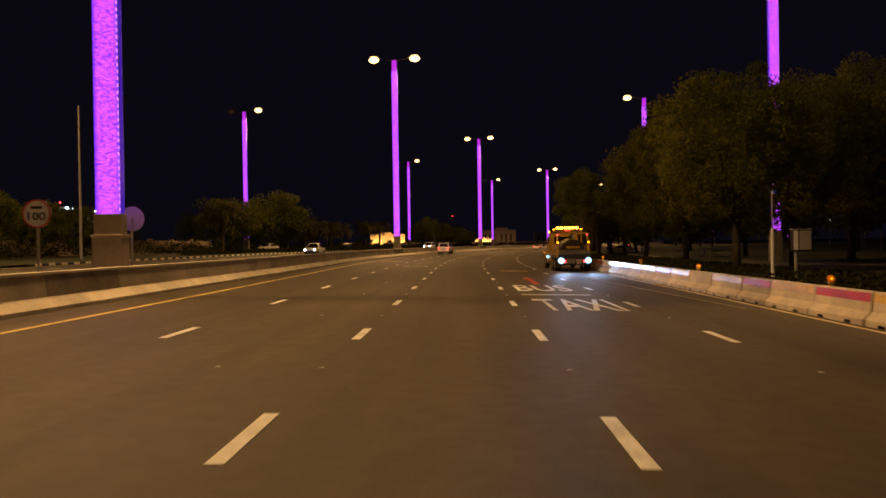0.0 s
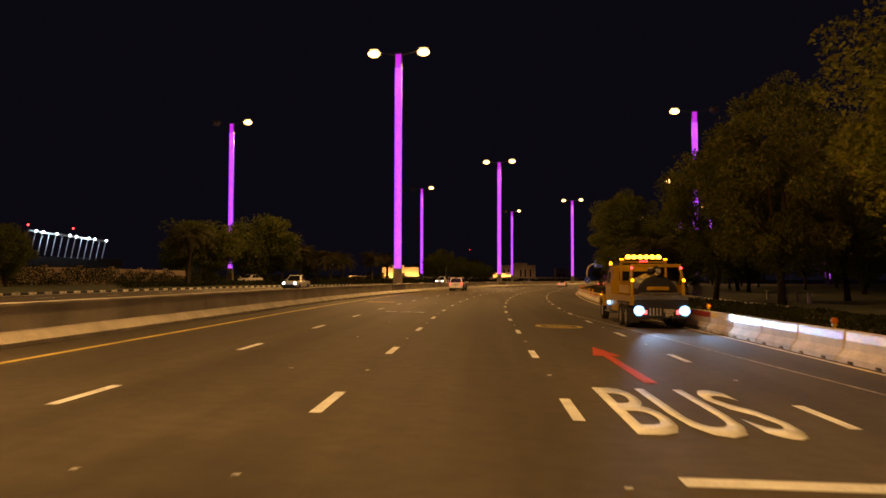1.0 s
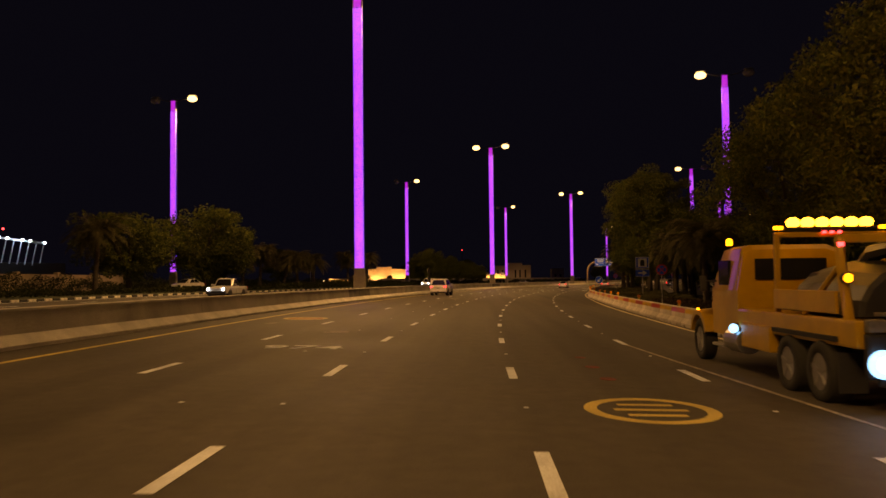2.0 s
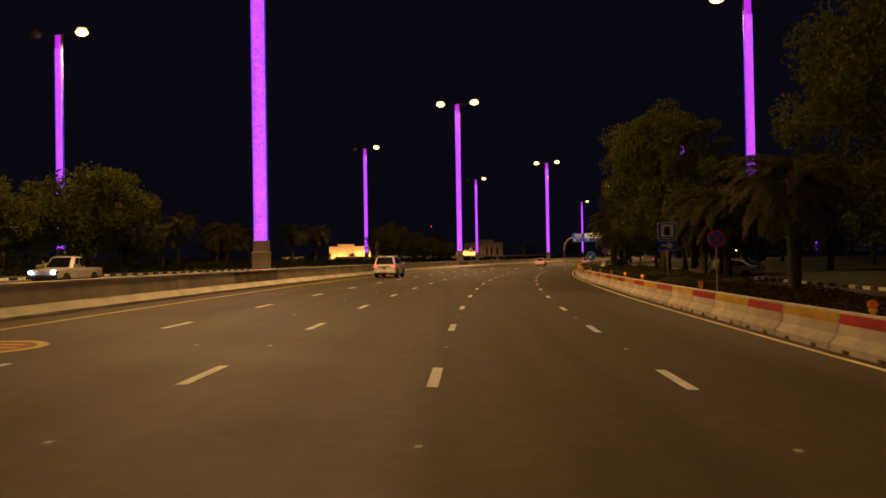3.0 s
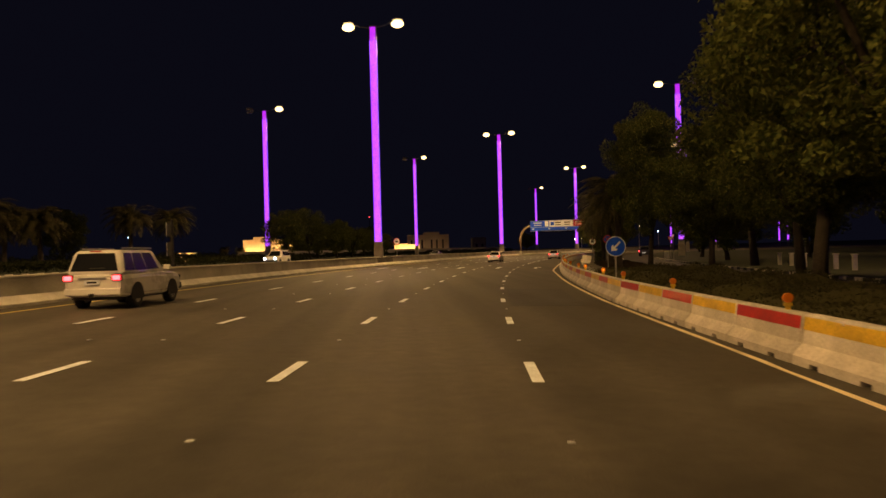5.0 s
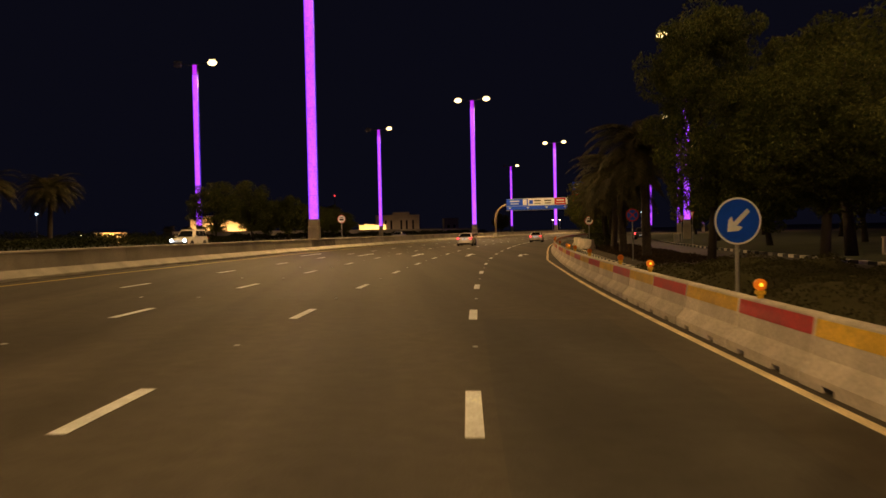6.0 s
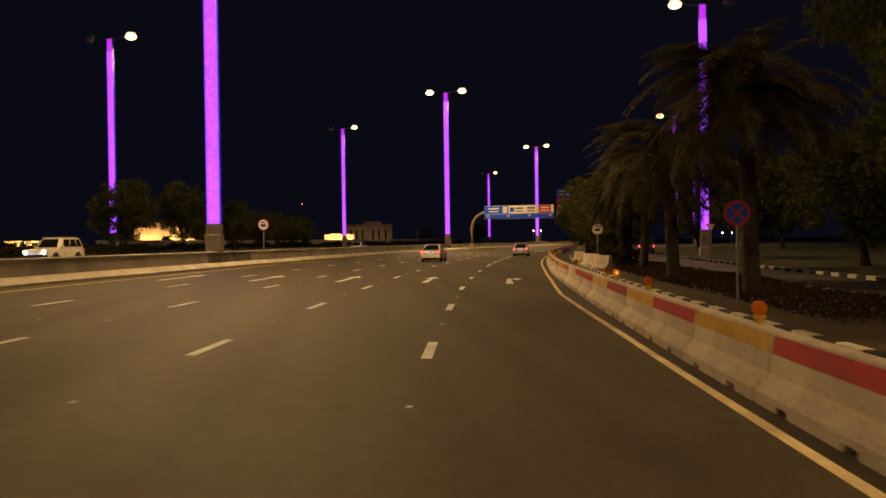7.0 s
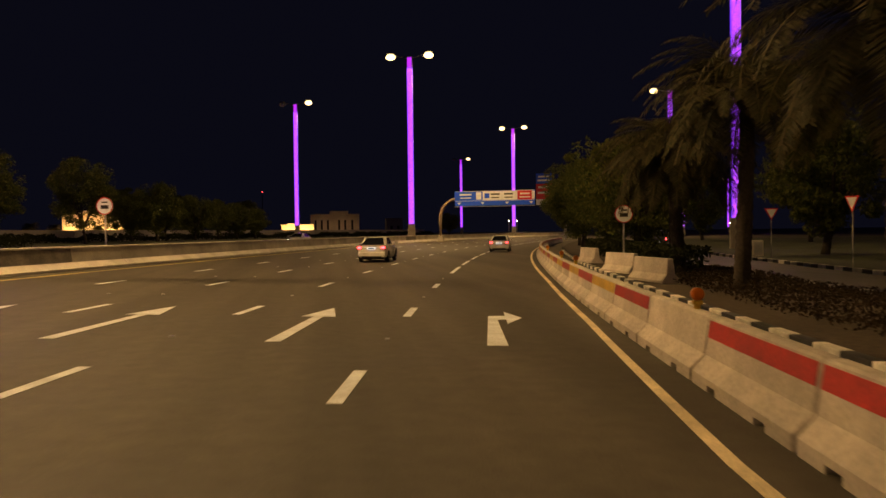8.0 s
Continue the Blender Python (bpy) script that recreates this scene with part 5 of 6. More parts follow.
def tree_meshes(seed, height, radius, clear, clumps, per, size):
    """a broad tree: a leaning trunk, forked limbs, and clumps of leaves at the limb ends with gaps between"""
    rng = np.random.default_rng(seed)
    bm = B()
    lean = rng.uniform(-0.4, 0.4, 2)
    fork = (lean[0], lean[1], clear)
    tube(bm, [(0, 0, -0.1), (lean[0] * 0.4, lean[1] * 0.4, clear * 0.5), fork], [0.32, 0.25, 0.22], 10)
    centres, radii = [], []
    limbs = 8
    for i in range(limbs):
        a = 2 * math.pi * i / limbs + rng.uniform(-0.3, 0.3)
        up = rng.uniform(0.25, 1.0)
        reach = radius * rng.uniform(0.5, 0.8) * math.sqrt(max(0.1, 1 - (up - 0.35) ** 2))
        end = Vector((lean[0] + math.cos(a) * reach, lean[1] + math.sin(a) * reach, clear + (height - clear) * up * 0.88))
        mid = Vector(fork).lerp(end, 0.5) + Vector((0, 0, 0.5 + 0.6 * rng.uniform()))
        tube(bm, [fork, mid, end], [0.16, 0.10, 0.04], 6)
        for k in range(3):
            t2 = mid.lerp(end, rng.uniform(0.3, 1)) + Vector(np.clip(rng.normal(size=3), -1.0, 1.0) * radius * 0.2)
            tube(bm, [mid.lerp(end, 0.3), t2], [0.06, 0.02], 5)
            centres.append(t2)
            radii.append(radius * rng.uniform(0.18, 0.30))
        centres.append(end)
        radii.append(radius * rng.uniform(0.2, 0.34))
    while len(centres) < clumps:
        v = rng.normal(size=3)
        v /= np.linalg.norm(v)
        k = rng.uniform(0.55, 1.0)
        zmid = clear + (height - clear) * 0.48
        p = Vector((lean[0] + v[0] * radius * k * rng.uniform(0.75, 1.05), lean[1] + v[1] * radius * k * rng.uniform(0.75, 1.05), zmid + v[2] * (height - clear) * 0.52 * k))
        centres.append(p)
        radii.append(radius * rng.uniform(0.12, 0.26))
    q, f = leaf_cloud([tuple(c) for c in centres], radii, per, size, rng)
    return mesh_of("trunk", bm, M_BARK, True), cloud_mesh("crown", q, f, M_LEAF)


TREES = [tree_meshes(11, 12.5, 5.4, 2.2, 120, 130, 0.19), tree_meshes(12, 9.5, 5.0, 2.0, 105, 130, 0.18), tree_meshes(13, 15.5, 6.4, 2.6, 150, 130, 0.21),
         tree_meshes(14, 12.4, 5.0, 3.2, 150, 420, 0.10), tree_meshes(15, 11.0, 5.2, 3.2, 150, 420, 0.10),
         tree_meshes(16, 13.2, 5.6, 3.2, 150, 300, 0.12), tree_meshes(17, 15.0, 6.4, 3.2, 170, 300, 0.13)]


def tree(kind, s, d, scale=1.0, turn=0.0, label="broad leafy tree dark against the night sky", sq=1.0):
    tr, cr = TREES[kind]
    t = thing("tree", label, "tree", spot(s, d, 0.08, turn) @ Matrix.Diagonal((scale, scale, scale * sq, 1)), "roadside trees")
    part("trunk", tr, None, t, "rough brown trunk and limbs")
    part("crown", cr, None, t, "dark green leafy crown")
    return t


def palm_meshes(seed, height, fronds, reach):
    rng = np.random.default_rng(seed)
    bm = B()
    n = 40
    pts = [(0.25 * math.sin(k / n * 1.3), 0.1 * k / n, -0.1 + height * k / n) for k in range(n + 1)]
    rad = [0.25 - 0.05 * k / n + (0.035 if k % 2 else 0) + rng.uniform(-0.012, 0.012) for k in range(n + 1)]
    tube(bm, pts, rad, 10)
    top = Vector(pts[-1])
    q, f = [], []

    def quad(*ps):
        k = len(q)
        q.extend([tuple(p) for p in ps])
        f.append((k, k + 1, k + 2, k + 3))

    for i in range(fronds):
        a = 2 * math.pi * i / fronds * 2.618 + rng.uniform(-0.2, 0.2)
        el = rng.uniform(-0.25, 1.45)
        ln = reach * rng.uniform(0.8, 1.1)
        out = Vector((math.cos(a), math.sin(a), 0))
        side = Vector((-math.sin(a), math.cos(a), 0))
        prev = top.copy()
        steps = 11
        e = el
        for k in range(1, steps + 1):
            e -= 0.115 + 0.05 * (el > 0.5)
            p = prev + (out * math.cos(e) + Vector((0, 0, math.sin(e)))) * ln / steps
            up = (out * -math.sin(e) + Vector((0, 0, math.cos(e))))
            quad(prev + side * 0.025, prev - side * 0.025, p - side * 0.02, p + side * 0.02)
            fwd = (p - prev).normalized()
            ll = 0.62 * math.sin(math.pi * (0.12 + 0.84 * k / steps)) + 0.1
            for sg in (-1, 1):
                for j in range(6):
                    b0 = prev.lerp(p, j / 6)
                    tip = b0 + side * sg * ll * 0.8 + fwd * ll * 0.55 - up * ll * rng.uniform(0.05, 0.4)
                    mid = b0.lerp(tip, 0.5)
                    quad(b0 + fwd * 0.015, mid + fwd * 0.024, tip, mid - fwd * 0.022)
            prev = p
    me = cloud_mesh("fronds", np.array(q), np.array(f), M_PALMLEAF)
    return mesh_of("trunk", bm, M_PALMBARK, True), me


PALMS = [palm_meshes(3, 6.2, 84, 3.8), palm_meshes(4, 5.0, 80, 3.6)]


def palm(kind, s, d, scale=1.0, turn=0.0):
    tr, fr = PALMS[kind]
    t = thing("palm_tree", "date palm with drooping fronds and ringed trunk", "palm", spot(s, d, 0.08, turn) @ Matrix.Diagonal((scale, scale, scale, 1)), "roadside palms")
    part("trunk", tr, None, t, "ringed palm trunk")
    part("fronds", fr, None, t, "drooping feathery fronds")


# right-hand side
# beside the planting strip
for k, s, d, sc, tu in ((5, 44, 28.5, 1.1, 20), (5, 56, 21.5, 1.0, 250), (5, 45.5, 14.0, 0.9, 130), (6, 66, 30, 1.08, 70), (6, 84, 21.0, 1.15, 140), (6, 98, 31, 1.0, 200), (6, 98, 19.2, 1.0, 33), (3, 126.5, 13.4, 1.08, 80), (4, 137, 15.2, 1.0, 300), (3, 148, 18.5, 0.9, 140), (1, 150, 33, 1.15, 150)):
    tree(k, s, d, sc, tu)
# further along the strip
for k, s, d, sc, tu in ((4, 159.5, 16.8, 0.75, 220), (4, 171, 22.5, 1.12, 95), (1, 168, 34, 1.2, 60), (0, 205, 36, 1.0, 25), (1, 214.5, 13.5, 0.72, 130), (0, 222, 14.2, 0.66, 250), (1, 231, 13.6, 0.72, 10), (0, 265, 12.2, 0.85, 75), (0, 240, 44, 1.0, 170), (2, 275, 40, 0.9, 190), (0, 286, 12.5, 0.9, 15), (1, 246, 12.2, 0.85, 300)):
    tree(k, s, d, sc, tu)
tree(3, 163.2, 13.5, 0.68, 45, sq=1.36)
tree(4, 125.5, 17.6, 1.08, 200, sq=0.72)
tree(1, 139.5, 22.8, 0.95, 70)
# on the lawn behind
for k, s, d, sc, tu in ((2, 30, 38, 1.0, 110), (1, 135, 45, 1.2, 10), (2, 185, 48, 1.0, 60), (0, 115, 50, 1.1, 300), (1, 300, 30, 1.0, 40), (0, 18, 30, 1.0, 66), (0, 160, 52, 1.2, 200), (1, 225, 60, 1.2, 120), (1, 196, 25.5, 0.9, 20), (1, 224, 26.5, 0.95, 200), (2, 250, 70, 1.0, 30)):
    tree(k, s, d, sc, tu)
for k, s, d, sc, tu in ((0, 172.8, 12.4, 1.0, 80), (1, 183.8, 12.5, 1.08, 210), (0, 193.6, 12.8, 0.95, 0), (1, 201.4, 12.8, 1.0, 120), (1, 206.2, 13.6, 1.0, 60), (1, 97.6, 13.6, 0.95, 200), (1, 121.5, 15.3, 1.0, 30), (1, 112.2, 14.8, 0.95, 140), (0, 111.0, 18.2, 1.0, 260)):
    palm(k, s, d, sc, tu)
# left-hand side
# along the far kerb
for k, s, d, sc, tu, sq in ((1, 140, -42, 1.38, 15, 0.84), (1, 128, -45, 1.22, 170, 0.8), (0, 150, -44, 0.9, 60, 0.9), (1, 86, -50, 0.7, 60, 1), (1, 72, -47, 0.75, 200, 1), (1, 98, -52, 0.7, 120, 1), (0, 58, -48, 0.7, 20, 1), (2, 233, -39.5, 0.62, 40, 0.9), (2, 258.5, -46.5, 0.64, 160, 1.06), (1, 281, -51, 0.86, 40, 1.1), (0, 291, -56, 0.66, 90, 1.0), (1, 301, -57, 0.85, 210, 1.0), (0, 312, -59, 0.64, 330, 1.0), (1, 322, -61, 0.85, 120, 0.95), (1, 334, -64, 0.8, 70, 0.9), (1, 346, -104, 0.9, 20, 1)):
    tree(k, s, d, sc, tu, sq=sq)
# round the villa and the far wall
for k, s, d, sc, tu, sq in ((1, 326, -86, 1.05, 250, 1), (0, 346, -92, 0.9, 10, 1), (1, 366, -88, 1.1, 75, 1), (1, 285, -58, 0.8, 70, 1), (0, 302, -72, 0.8, 300, 1), (0, 225, -75, 0.8, 90, 1), (1, 205, -80, 0.8, 0, 1), (0, 180, -82, 0.8, 45, 1), (1, 430, -55, 0.8, 210, 1), (0, 44, -54, 0.7, 250, 1)):
    tree(k, s, d, sc, tu, sq=sq)
for k, s, d, sc, tu in ((0, 115.5, -41, 1.0, 0), (0, 201, -41, 0.95, 40), (0, 194, -42, 0.95, 100), (1, 180, -43, 1.0, 150), (1, 172, -42.5, 1.05, 220), (0, 163, -45, 0.95, 300), (1, 186, -52, 1.1, 20), (1, 174, -54, 1.1, 80)):
    palm(k, s, d, sc, tu)


def hedge(name, label, s0, s1, d, w, h, per_m, mat, size=0.11, seed=1, lump=0.0, lift=0.1, low=0.45, under=False):
    rng = np.random.default_rng(seed)
    q, f = [], []
    n = int((s1 - s0) * per_m)
    ss, dd = rng.uniform(s0, s1, n), rng.uniform(-w / 2, w / 2, n)
    zz = h * rng.uniform(0, 1, n) ** 0.45
    def bulge(s, o):
        if not lump:
            return 1.0
        if under:
            rim = min(1.0, max(0.0, min(w / 2 - abs(o), s - s0, s1 - s) / 0.8)) ** 0.6
            return rim * (low + (1 - low) * (0.5 + 0.5 * math.sin(s * 1.1 + 1.3 * math.sin(o * 0.9 + s * 0.31)) * math.cos(1.15 * o + 0.9 * math.sin(s * 0.47))))
        return low + (1 - low) * abs(math.sin(s * lump + 0.7 * math.sin(s * 0.9)) * math.cos(0.75 * o + 0.6 * math.sin(s * 0.37)))

    for s, o, z in zip(ss, dd, zz):
        if under:
            z = h * (0.88 + 0.14 * rng.uniform())
        x, y, _ = plan(s, d + o)
        q.append((x, y, lie(s, d) + lift + z * bulge(s, o)))
    p = np.array(q)
    a = rng.normal(size=(n, 3))
    a /= np.linalg.norm(a, axis=1)[:, None]
    b = np.cross(a, rng.normal(size=(n, 3)))
    b /= np.linalg.norm(b, axis=1)[:, None]
    sz = size * rng.uniform(0.6, 1.4, n)[:, None]
    v = np.stack([p - a * sz, p + b * sz * 0.5, p + a * sz, p - b * sz * 0.5], axis=1).reshape(-1, 3)
    f = np.arange(n * 4).reshape(-1, 4)
    if under:
        # the dense body of the planting below its outer leaves
        k0, ns, nd = len(v), int((s1 - s0) / 0.3), int(w / 0.3)
        g = [(*plan(s, d + o)[:2], lie(s, d) + 0.05 + 0.9 * h * bulge(s, o)) for s in np.linspace(s0, s1, ns + 1) for o in np.linspace(-w / 2, w / 2, nd + 1)]
        gf = [(k0 + a * (nd + 1) + b, k0 + a * (nd + 1) + b + 1, k0 + (a + 1) * (nd + 1) + b + 1, k0 + (a + 1) * (nd + 1) + b) for a in range(ns) for b in range(nd)]
        v, f = np.vstack([v, np.array(g)]), np.vstack([f, np.array(gf)])
    me = cloud_mesh(name, v, f, mat)
    return tagged(new(name, me), label, "hedge", "", "stuff")


hedge("hedge", "low dark clipped hedge behind the kerb", 150, 235, -36.6, 2.2, 0.95, 190, M_HEDGE, 0.13, 5)
hedge("hedge", "low dark hedge behind the kerb", 95, 150, -37.5, 2.0, 0.7, 160, M_HEDGE, 0.13, 6, 0.35)
hedge("shrubs", "low brownish shrubs in the planting strip", 84, 128, 13.2, 4.4, 0.5, 300, M_BUSH, 0.08, 7, 0.9)
hedge("shrubs", "rounded dark shrubs in the planting strip", 108, 157, 12.1, 6.6, 0.85, 1100, M_COVER, 0.04, 8, 0.55, 0.1, 0.3, True)
hedge("shrubs", "low brown bedding plants behind the kerb", 165, 206, 13.4, 4.0, 0.32, 620, M_BUSH, 0.045, 9, 1.7)
hedge("shrubs", "dark shrubs beyond the barrier", 14, 84, 14.2, 5.0, 0.6, 150, M_HEDGE, 0.12, 10, 0.4)
hedge("shrubs", "dark bushes in front of the tan wall", 44, 150, -56.5, 3.0, 2.6, 330, M_HEDGE, 0.10, 13, 0.42, 0.1, 0.1)
hedge("shrubs", "dark shrubs in front of the far boundary wall", 262, 440, -67.5, 3.0, 1.5, 110, M_HEDGE, 0.2, 14, 0.3, 0.1, 0.35)
hedge("hedge", "clipped dark hedge at the strip's end", 200, 236, 12.8, 1.8, 1.1, 200, M_HEDGE, 0.12, 11)
hedge("shrubs", "far dark shrubs along the lawn", 120, 260, -66, 6.0, 2.2, 120, M_HEDGE, 0.2, 12, 0.2)

# ---- buildings and far structures ----
def villa(label, x, y, turn, w, dp, h, mat, windows, lamps, parapet=0.5, wing=None, watt=1100, out=1.9, door=None):
    t = thing("villa", label, "building", pose(x, y, 0, 0, 0, turn))
    body = part("wall", box(B(), (0, dp / 2, h / 2), (w, dp, h), 0.05), mat, t)
    for yp in (0.1, dp - 0.1):
        part("roof_parapet", box(B(), (0, yp, h + parapet / 2), (w + 0.2, 0.3, parapet), 0.04), mat, t)
    if wing:
        wx, ww, wh = wing
        part("wing", box(B(), (wx, dp / 2, wh / 2), (ww, dp + 0.8, wh), 0.05), mat, t)
    for wx, wz, ww, wh in windows:
        yw = -0.43 if wing and abs(wx - wing[0]) < wing[1] / 2 else -0.03
        win = part("window", box(B(), (wx, yw, wz), (ww, 0.1, wh), 0.01), M_GLASS, body, "dark window")
        part("sill", box(B(), (wx, yw - 0.07, wz - wh / 2 - 0.06), (ww + 0.2, 0.2, 0.1), 0.01), mat, win)
    if door is not None:
        dr = part("door", box(B(), (door, -0.45, 1.5), (1.9, 0.1, 3.0), 0.02), M_TRIM, body, "dark tall doorway")
        part("door_lamp", ball(B(), (door, -0.56, 2.5), 0.16, 10, 6), M_FAR_W, dr, "small bluish door lamp")
    # flood lamps with their wall wash; the grey villa's pair is added to brighten it
    for lx in lamps:
        part("flood_lamp", box(B(), (lx, -out + 0.5, 0.9), (0.35, 0.2, 0.25), 0.03), M_FAR_Y, t, "glowing flood lamp, real or added")
        ld = bpy.data.lights.new("wall_wash", "POINT")
        ld.energy, ld.color, ld.shadow_soft_size = watt, (1.0, 0.52, 0.16), 0.3
        new("wall_wash", ld).matrix_basis = pose(x, y, 0, 0, 0, turn) @ pose(lx, -out, 1.3)
    return t


villa("floodlit sandy villa wall glowing warm behind trees", -36.0, 369, 8, 16.0, 6, 6.6, M_VILLA, ((4.0, 1.6, 1.2, 1.6), (-4.6, 1.6, 1.0, 1.6)), (-6.6, -4.0, 2.6, 4.8, 7.2), wing=(-1.5, 6.4, 8.0), out=2.6, watt=1050, door=-1.4)
for x, y, sc, tu in ((-43.5, 361, 0.6, 20), (-34.2, 362, 0.56, 140), (-48, 359, 0.66, 80)):
    ps, pd = road_of(x, y)
    palm(1, ps, pd, sc, tu)
villa("low floodlit boundary wall glowing warm", 9.6, 412, 0, 9.6, 3, 4.4, M_VILLA, (), (-3.6, -1.2, 1.2, 3.6), 0.3, wing=(-1.2, 3.6, 5.0), out=2.2, watt=900)
villa("small floodlit wall far behind the verge", -42.5, 292, 14, 6.0, 2, 2.7, M_VILLA, (), (0,), 0.3)
# this facade has no lamps of its own: two weak washes are added
villa("large grey villa with tall narrow windows, brightened by added lamps", 23, 566, 0, 24, 14, 10.5, M_PLASTER,
      tuple((x, 6.0, 1.0, 5.0) for x in (-9.5, -6.5, -3.5, 2.0, 5.0, 8.5)) + ((-1, 1.5, 3.0, 1.8),), (-6, 6), 1.0, wing=(2.0, 9.0, 13.0), watt=330, out=8.0)
villa("small unlit grey house", 52, 560, 0, 8, 8, 8.5, M_PLASTER, ((-1.5, 4.5, 1.2, 1.6), (1.8, 4.5, 1.2, 1.6)), (), 0.6)
tan = new("boundary_wall")
tagged(tan, "long tan boundary wall behind dark trees", "wall", "", "structure")
for a in np.arange(52, 150, 7.0):
    part("wall_panel", wall_run([(0.15, 0), (0.15, 2.3), (-0.15, 2.3), (-0.15, 0)], a, a + 6.5, -60, 3.3, 0.1), M_TANWALL, tan)
    part("wall_pier", wall_run([(0.3, 0), (0.3, 2.6), (-0.3, 2.6), (-0.3, 0)], a + 6.5, a + 7.0, -60, 0.5, 0.1), M_TANWALL, tan)
fw = new("far_boundary_wall")
tagged(fw, "long dim boundary wall along the far side", "wall", "", "structure")
for a in np.arange(270, 440, 17.0):
    part("wall_panel", wall_run([(0.15, 0), (0.15, 2.0), (-0.15, 2.0), (-0.15, 0)], a, a + 16.9, -70, 8.4, 0.1), M_PLASTER, fw)


def grandstand():
    a, b = Vector((-89, 174, 0)), Vector((-83.5, 195, 0))
    t = thing("grandstand", "floodlit steel grandstand roof with slanted white struts", "stadium", Matrix.Identity(4))
    out = Vector((0.94, -0.33, 0))
    n = 12
    for i in range(n + 1):
        p = a.lerp(b, i / n)
        z = 11.6 - 1.2 * i / n
        part("strut", tube(B(), [p - out * 1.2 + Vector((0, 0, z - 4.6)), p + Vector((0, 0, z - 0.3))], [0.10, 0.10], 8), M_BEAM, t, "slanted white strut")
        if i in (1, 2, 4, 6, 7, 9, 10, 12):
            part("flood_lamp", ball(B(), p + out * 0.3 + Vector((0, 0, z)), 0.24, 10, 6), M_FAR_W, t, "bright white flood lamp")
    part("roof_edge", tube(B(), [a + Vector((0, 0, 11.5)), b + Vector((0, 0, 10.3))], [0.22, 0.22], 8), M_BEAM, t)
    part("terrace", box(B(), (0, 0, 0), (34, 12, 6.5), 0.1, Matrix.Translation(a.lerp(b, 0.5) - out * 8 + Vector((0, 0, 3.2))) @ pose(0, 0, 0, 0, 0, 70)), M_DARKMETAL, t, "dark terrace block")
    for q in (0.0, 0.55):
        p = a.lerp(b, q)
        part("beacon", ball(B(), p + Vector((0, 0, 12.6)), 0.2, 8, 6), M_TAIL, t, "red warning beacon")
    for q in (0.2, 0.7):
        p = a.lerp(b, q)
        ld = bpy.data.lights.new("stand_light", "POINT")
        ld.energy, ld.color, ld.shadow_soft_size = 350, (0.42, 0.70, 1.0), 0.3
        new("stand_light", ld).location = p + out * 1.2 + Vector((0, 0, 10.6))


grandstand()


def small_lamp(x, y, h, mat, r=0.16, label="small street lamp glowing far off"):
    t = thing("street_lamp", label, "street lamp", pose(x, y, 0), "far street lamps")
    part("pole", cyl(B(), (0, 0, h / 2), 0.06, h, 8), M_STEEL, t)
    part("lantern", ball(B(), (0, 0, h + r * 0.6), r, 10, 6), mat, t, "glowing lantern")


small_lamp(67.3, 196.4, 13.0, M_FAR_Y, 0.42)
for s, d, h, mt, r in ((152, -64, 2.2, M_FAR_W, 0.32), (165, -70, 2.0, M_FAR_W, 0.18), (172, -72, 2.2, M_FAR_W, 0.2), (190, -76, 2.4, M_FAR_W, 0.2), (134, -72, 2.6, M_FAR_W, 0.14), (140, -84, 3.0, M_FAR_W, 0.16), (230, -95, 8.0, M_FAR_W, 0.34), (245, -78, 6.0, M_FAR_W, 0.34), (212, -90, 8.0, M_FAR_W, 0.34), (262, -84, 2.4, M_FAR_Y, 0.2), (330, -72, 2.2, M_FAR_Y, 0.2), (150, 62, 7.5, M_FAR_W, 0.22)):
    x, y, _ = plan(s, d)
    small_lamp(x, y, h, mt, r * 0.45)
for s, d, h, mt, r in ((190, 66, 6.0, M_FAR_W, 0.22), (172, 75, 2.5, M_FAR_W, 0.2), (176, 75, 2.5, M_FAR_W, 0.2), (120, 55, 4.5, M_FAR_W, 0.2), (70, 60, 6.0, M_FAR_W, 0.18), (225, 80, 3.0, M_FAR_Y, 0.2), (300, 34, 2.6, M_FAR_Y, 0.25), (305, 36, 2.6, M_FAR_Y, 0.25), (420, -4, 9.0, M_FAR_Y, 0.45), (425, 2, 7.0, M_FAR_W, 0.4), (440, 12, 9, M_FAR_Y, 0.4), (415, -25, 5, M_FAR_Y, 0.35)):
    x, y, _ = plan(s, d)
    small_lamp(x, y, h, mt, r * 0.45)
for s, d, h, mt, r in ((416, -28, 5, M_FAR_Y, 0.35),):
    x, y, _ = plan(s, d)
    small_lamp(x, y, h, mt, r * 0.45)

t = thing("radio_mast", "thin dark lattice mast with red beacon", "mast", pose(-8.8, 521.8, 0))
part("mast", tube(B(), [(0, 0, 0), (0, 0, 20.2)], [0.35, 0.12], 6), M_DARKMETAL, t)
part("beacon", ball(B(), (0, 0, 20.3), 0.2, 8, 6), M_TAIL, t, "red beacon")
t = thing("floodlight_mast", "tall slim unlit mast beyond the verge", "mast", pose(-35.8, 76, 0))
part("mast", tube(B(), [(0, 0, 0), (0, 0, 16)], [0.16, 0.09], 8), M_STEEL, t)

# ---- barrier blocks behind the right edge line ----
PROF_BLK = [(-0.32, 0.09), (-0.32, 0.16), (-0.155, 0.34), (-0.09, 0.78), (-0.07, 0.80), (0.07, 0.80), (0.09, 0.78), (0.155, 0.34), (0.32, 0.16), (0.32, 0.09)]


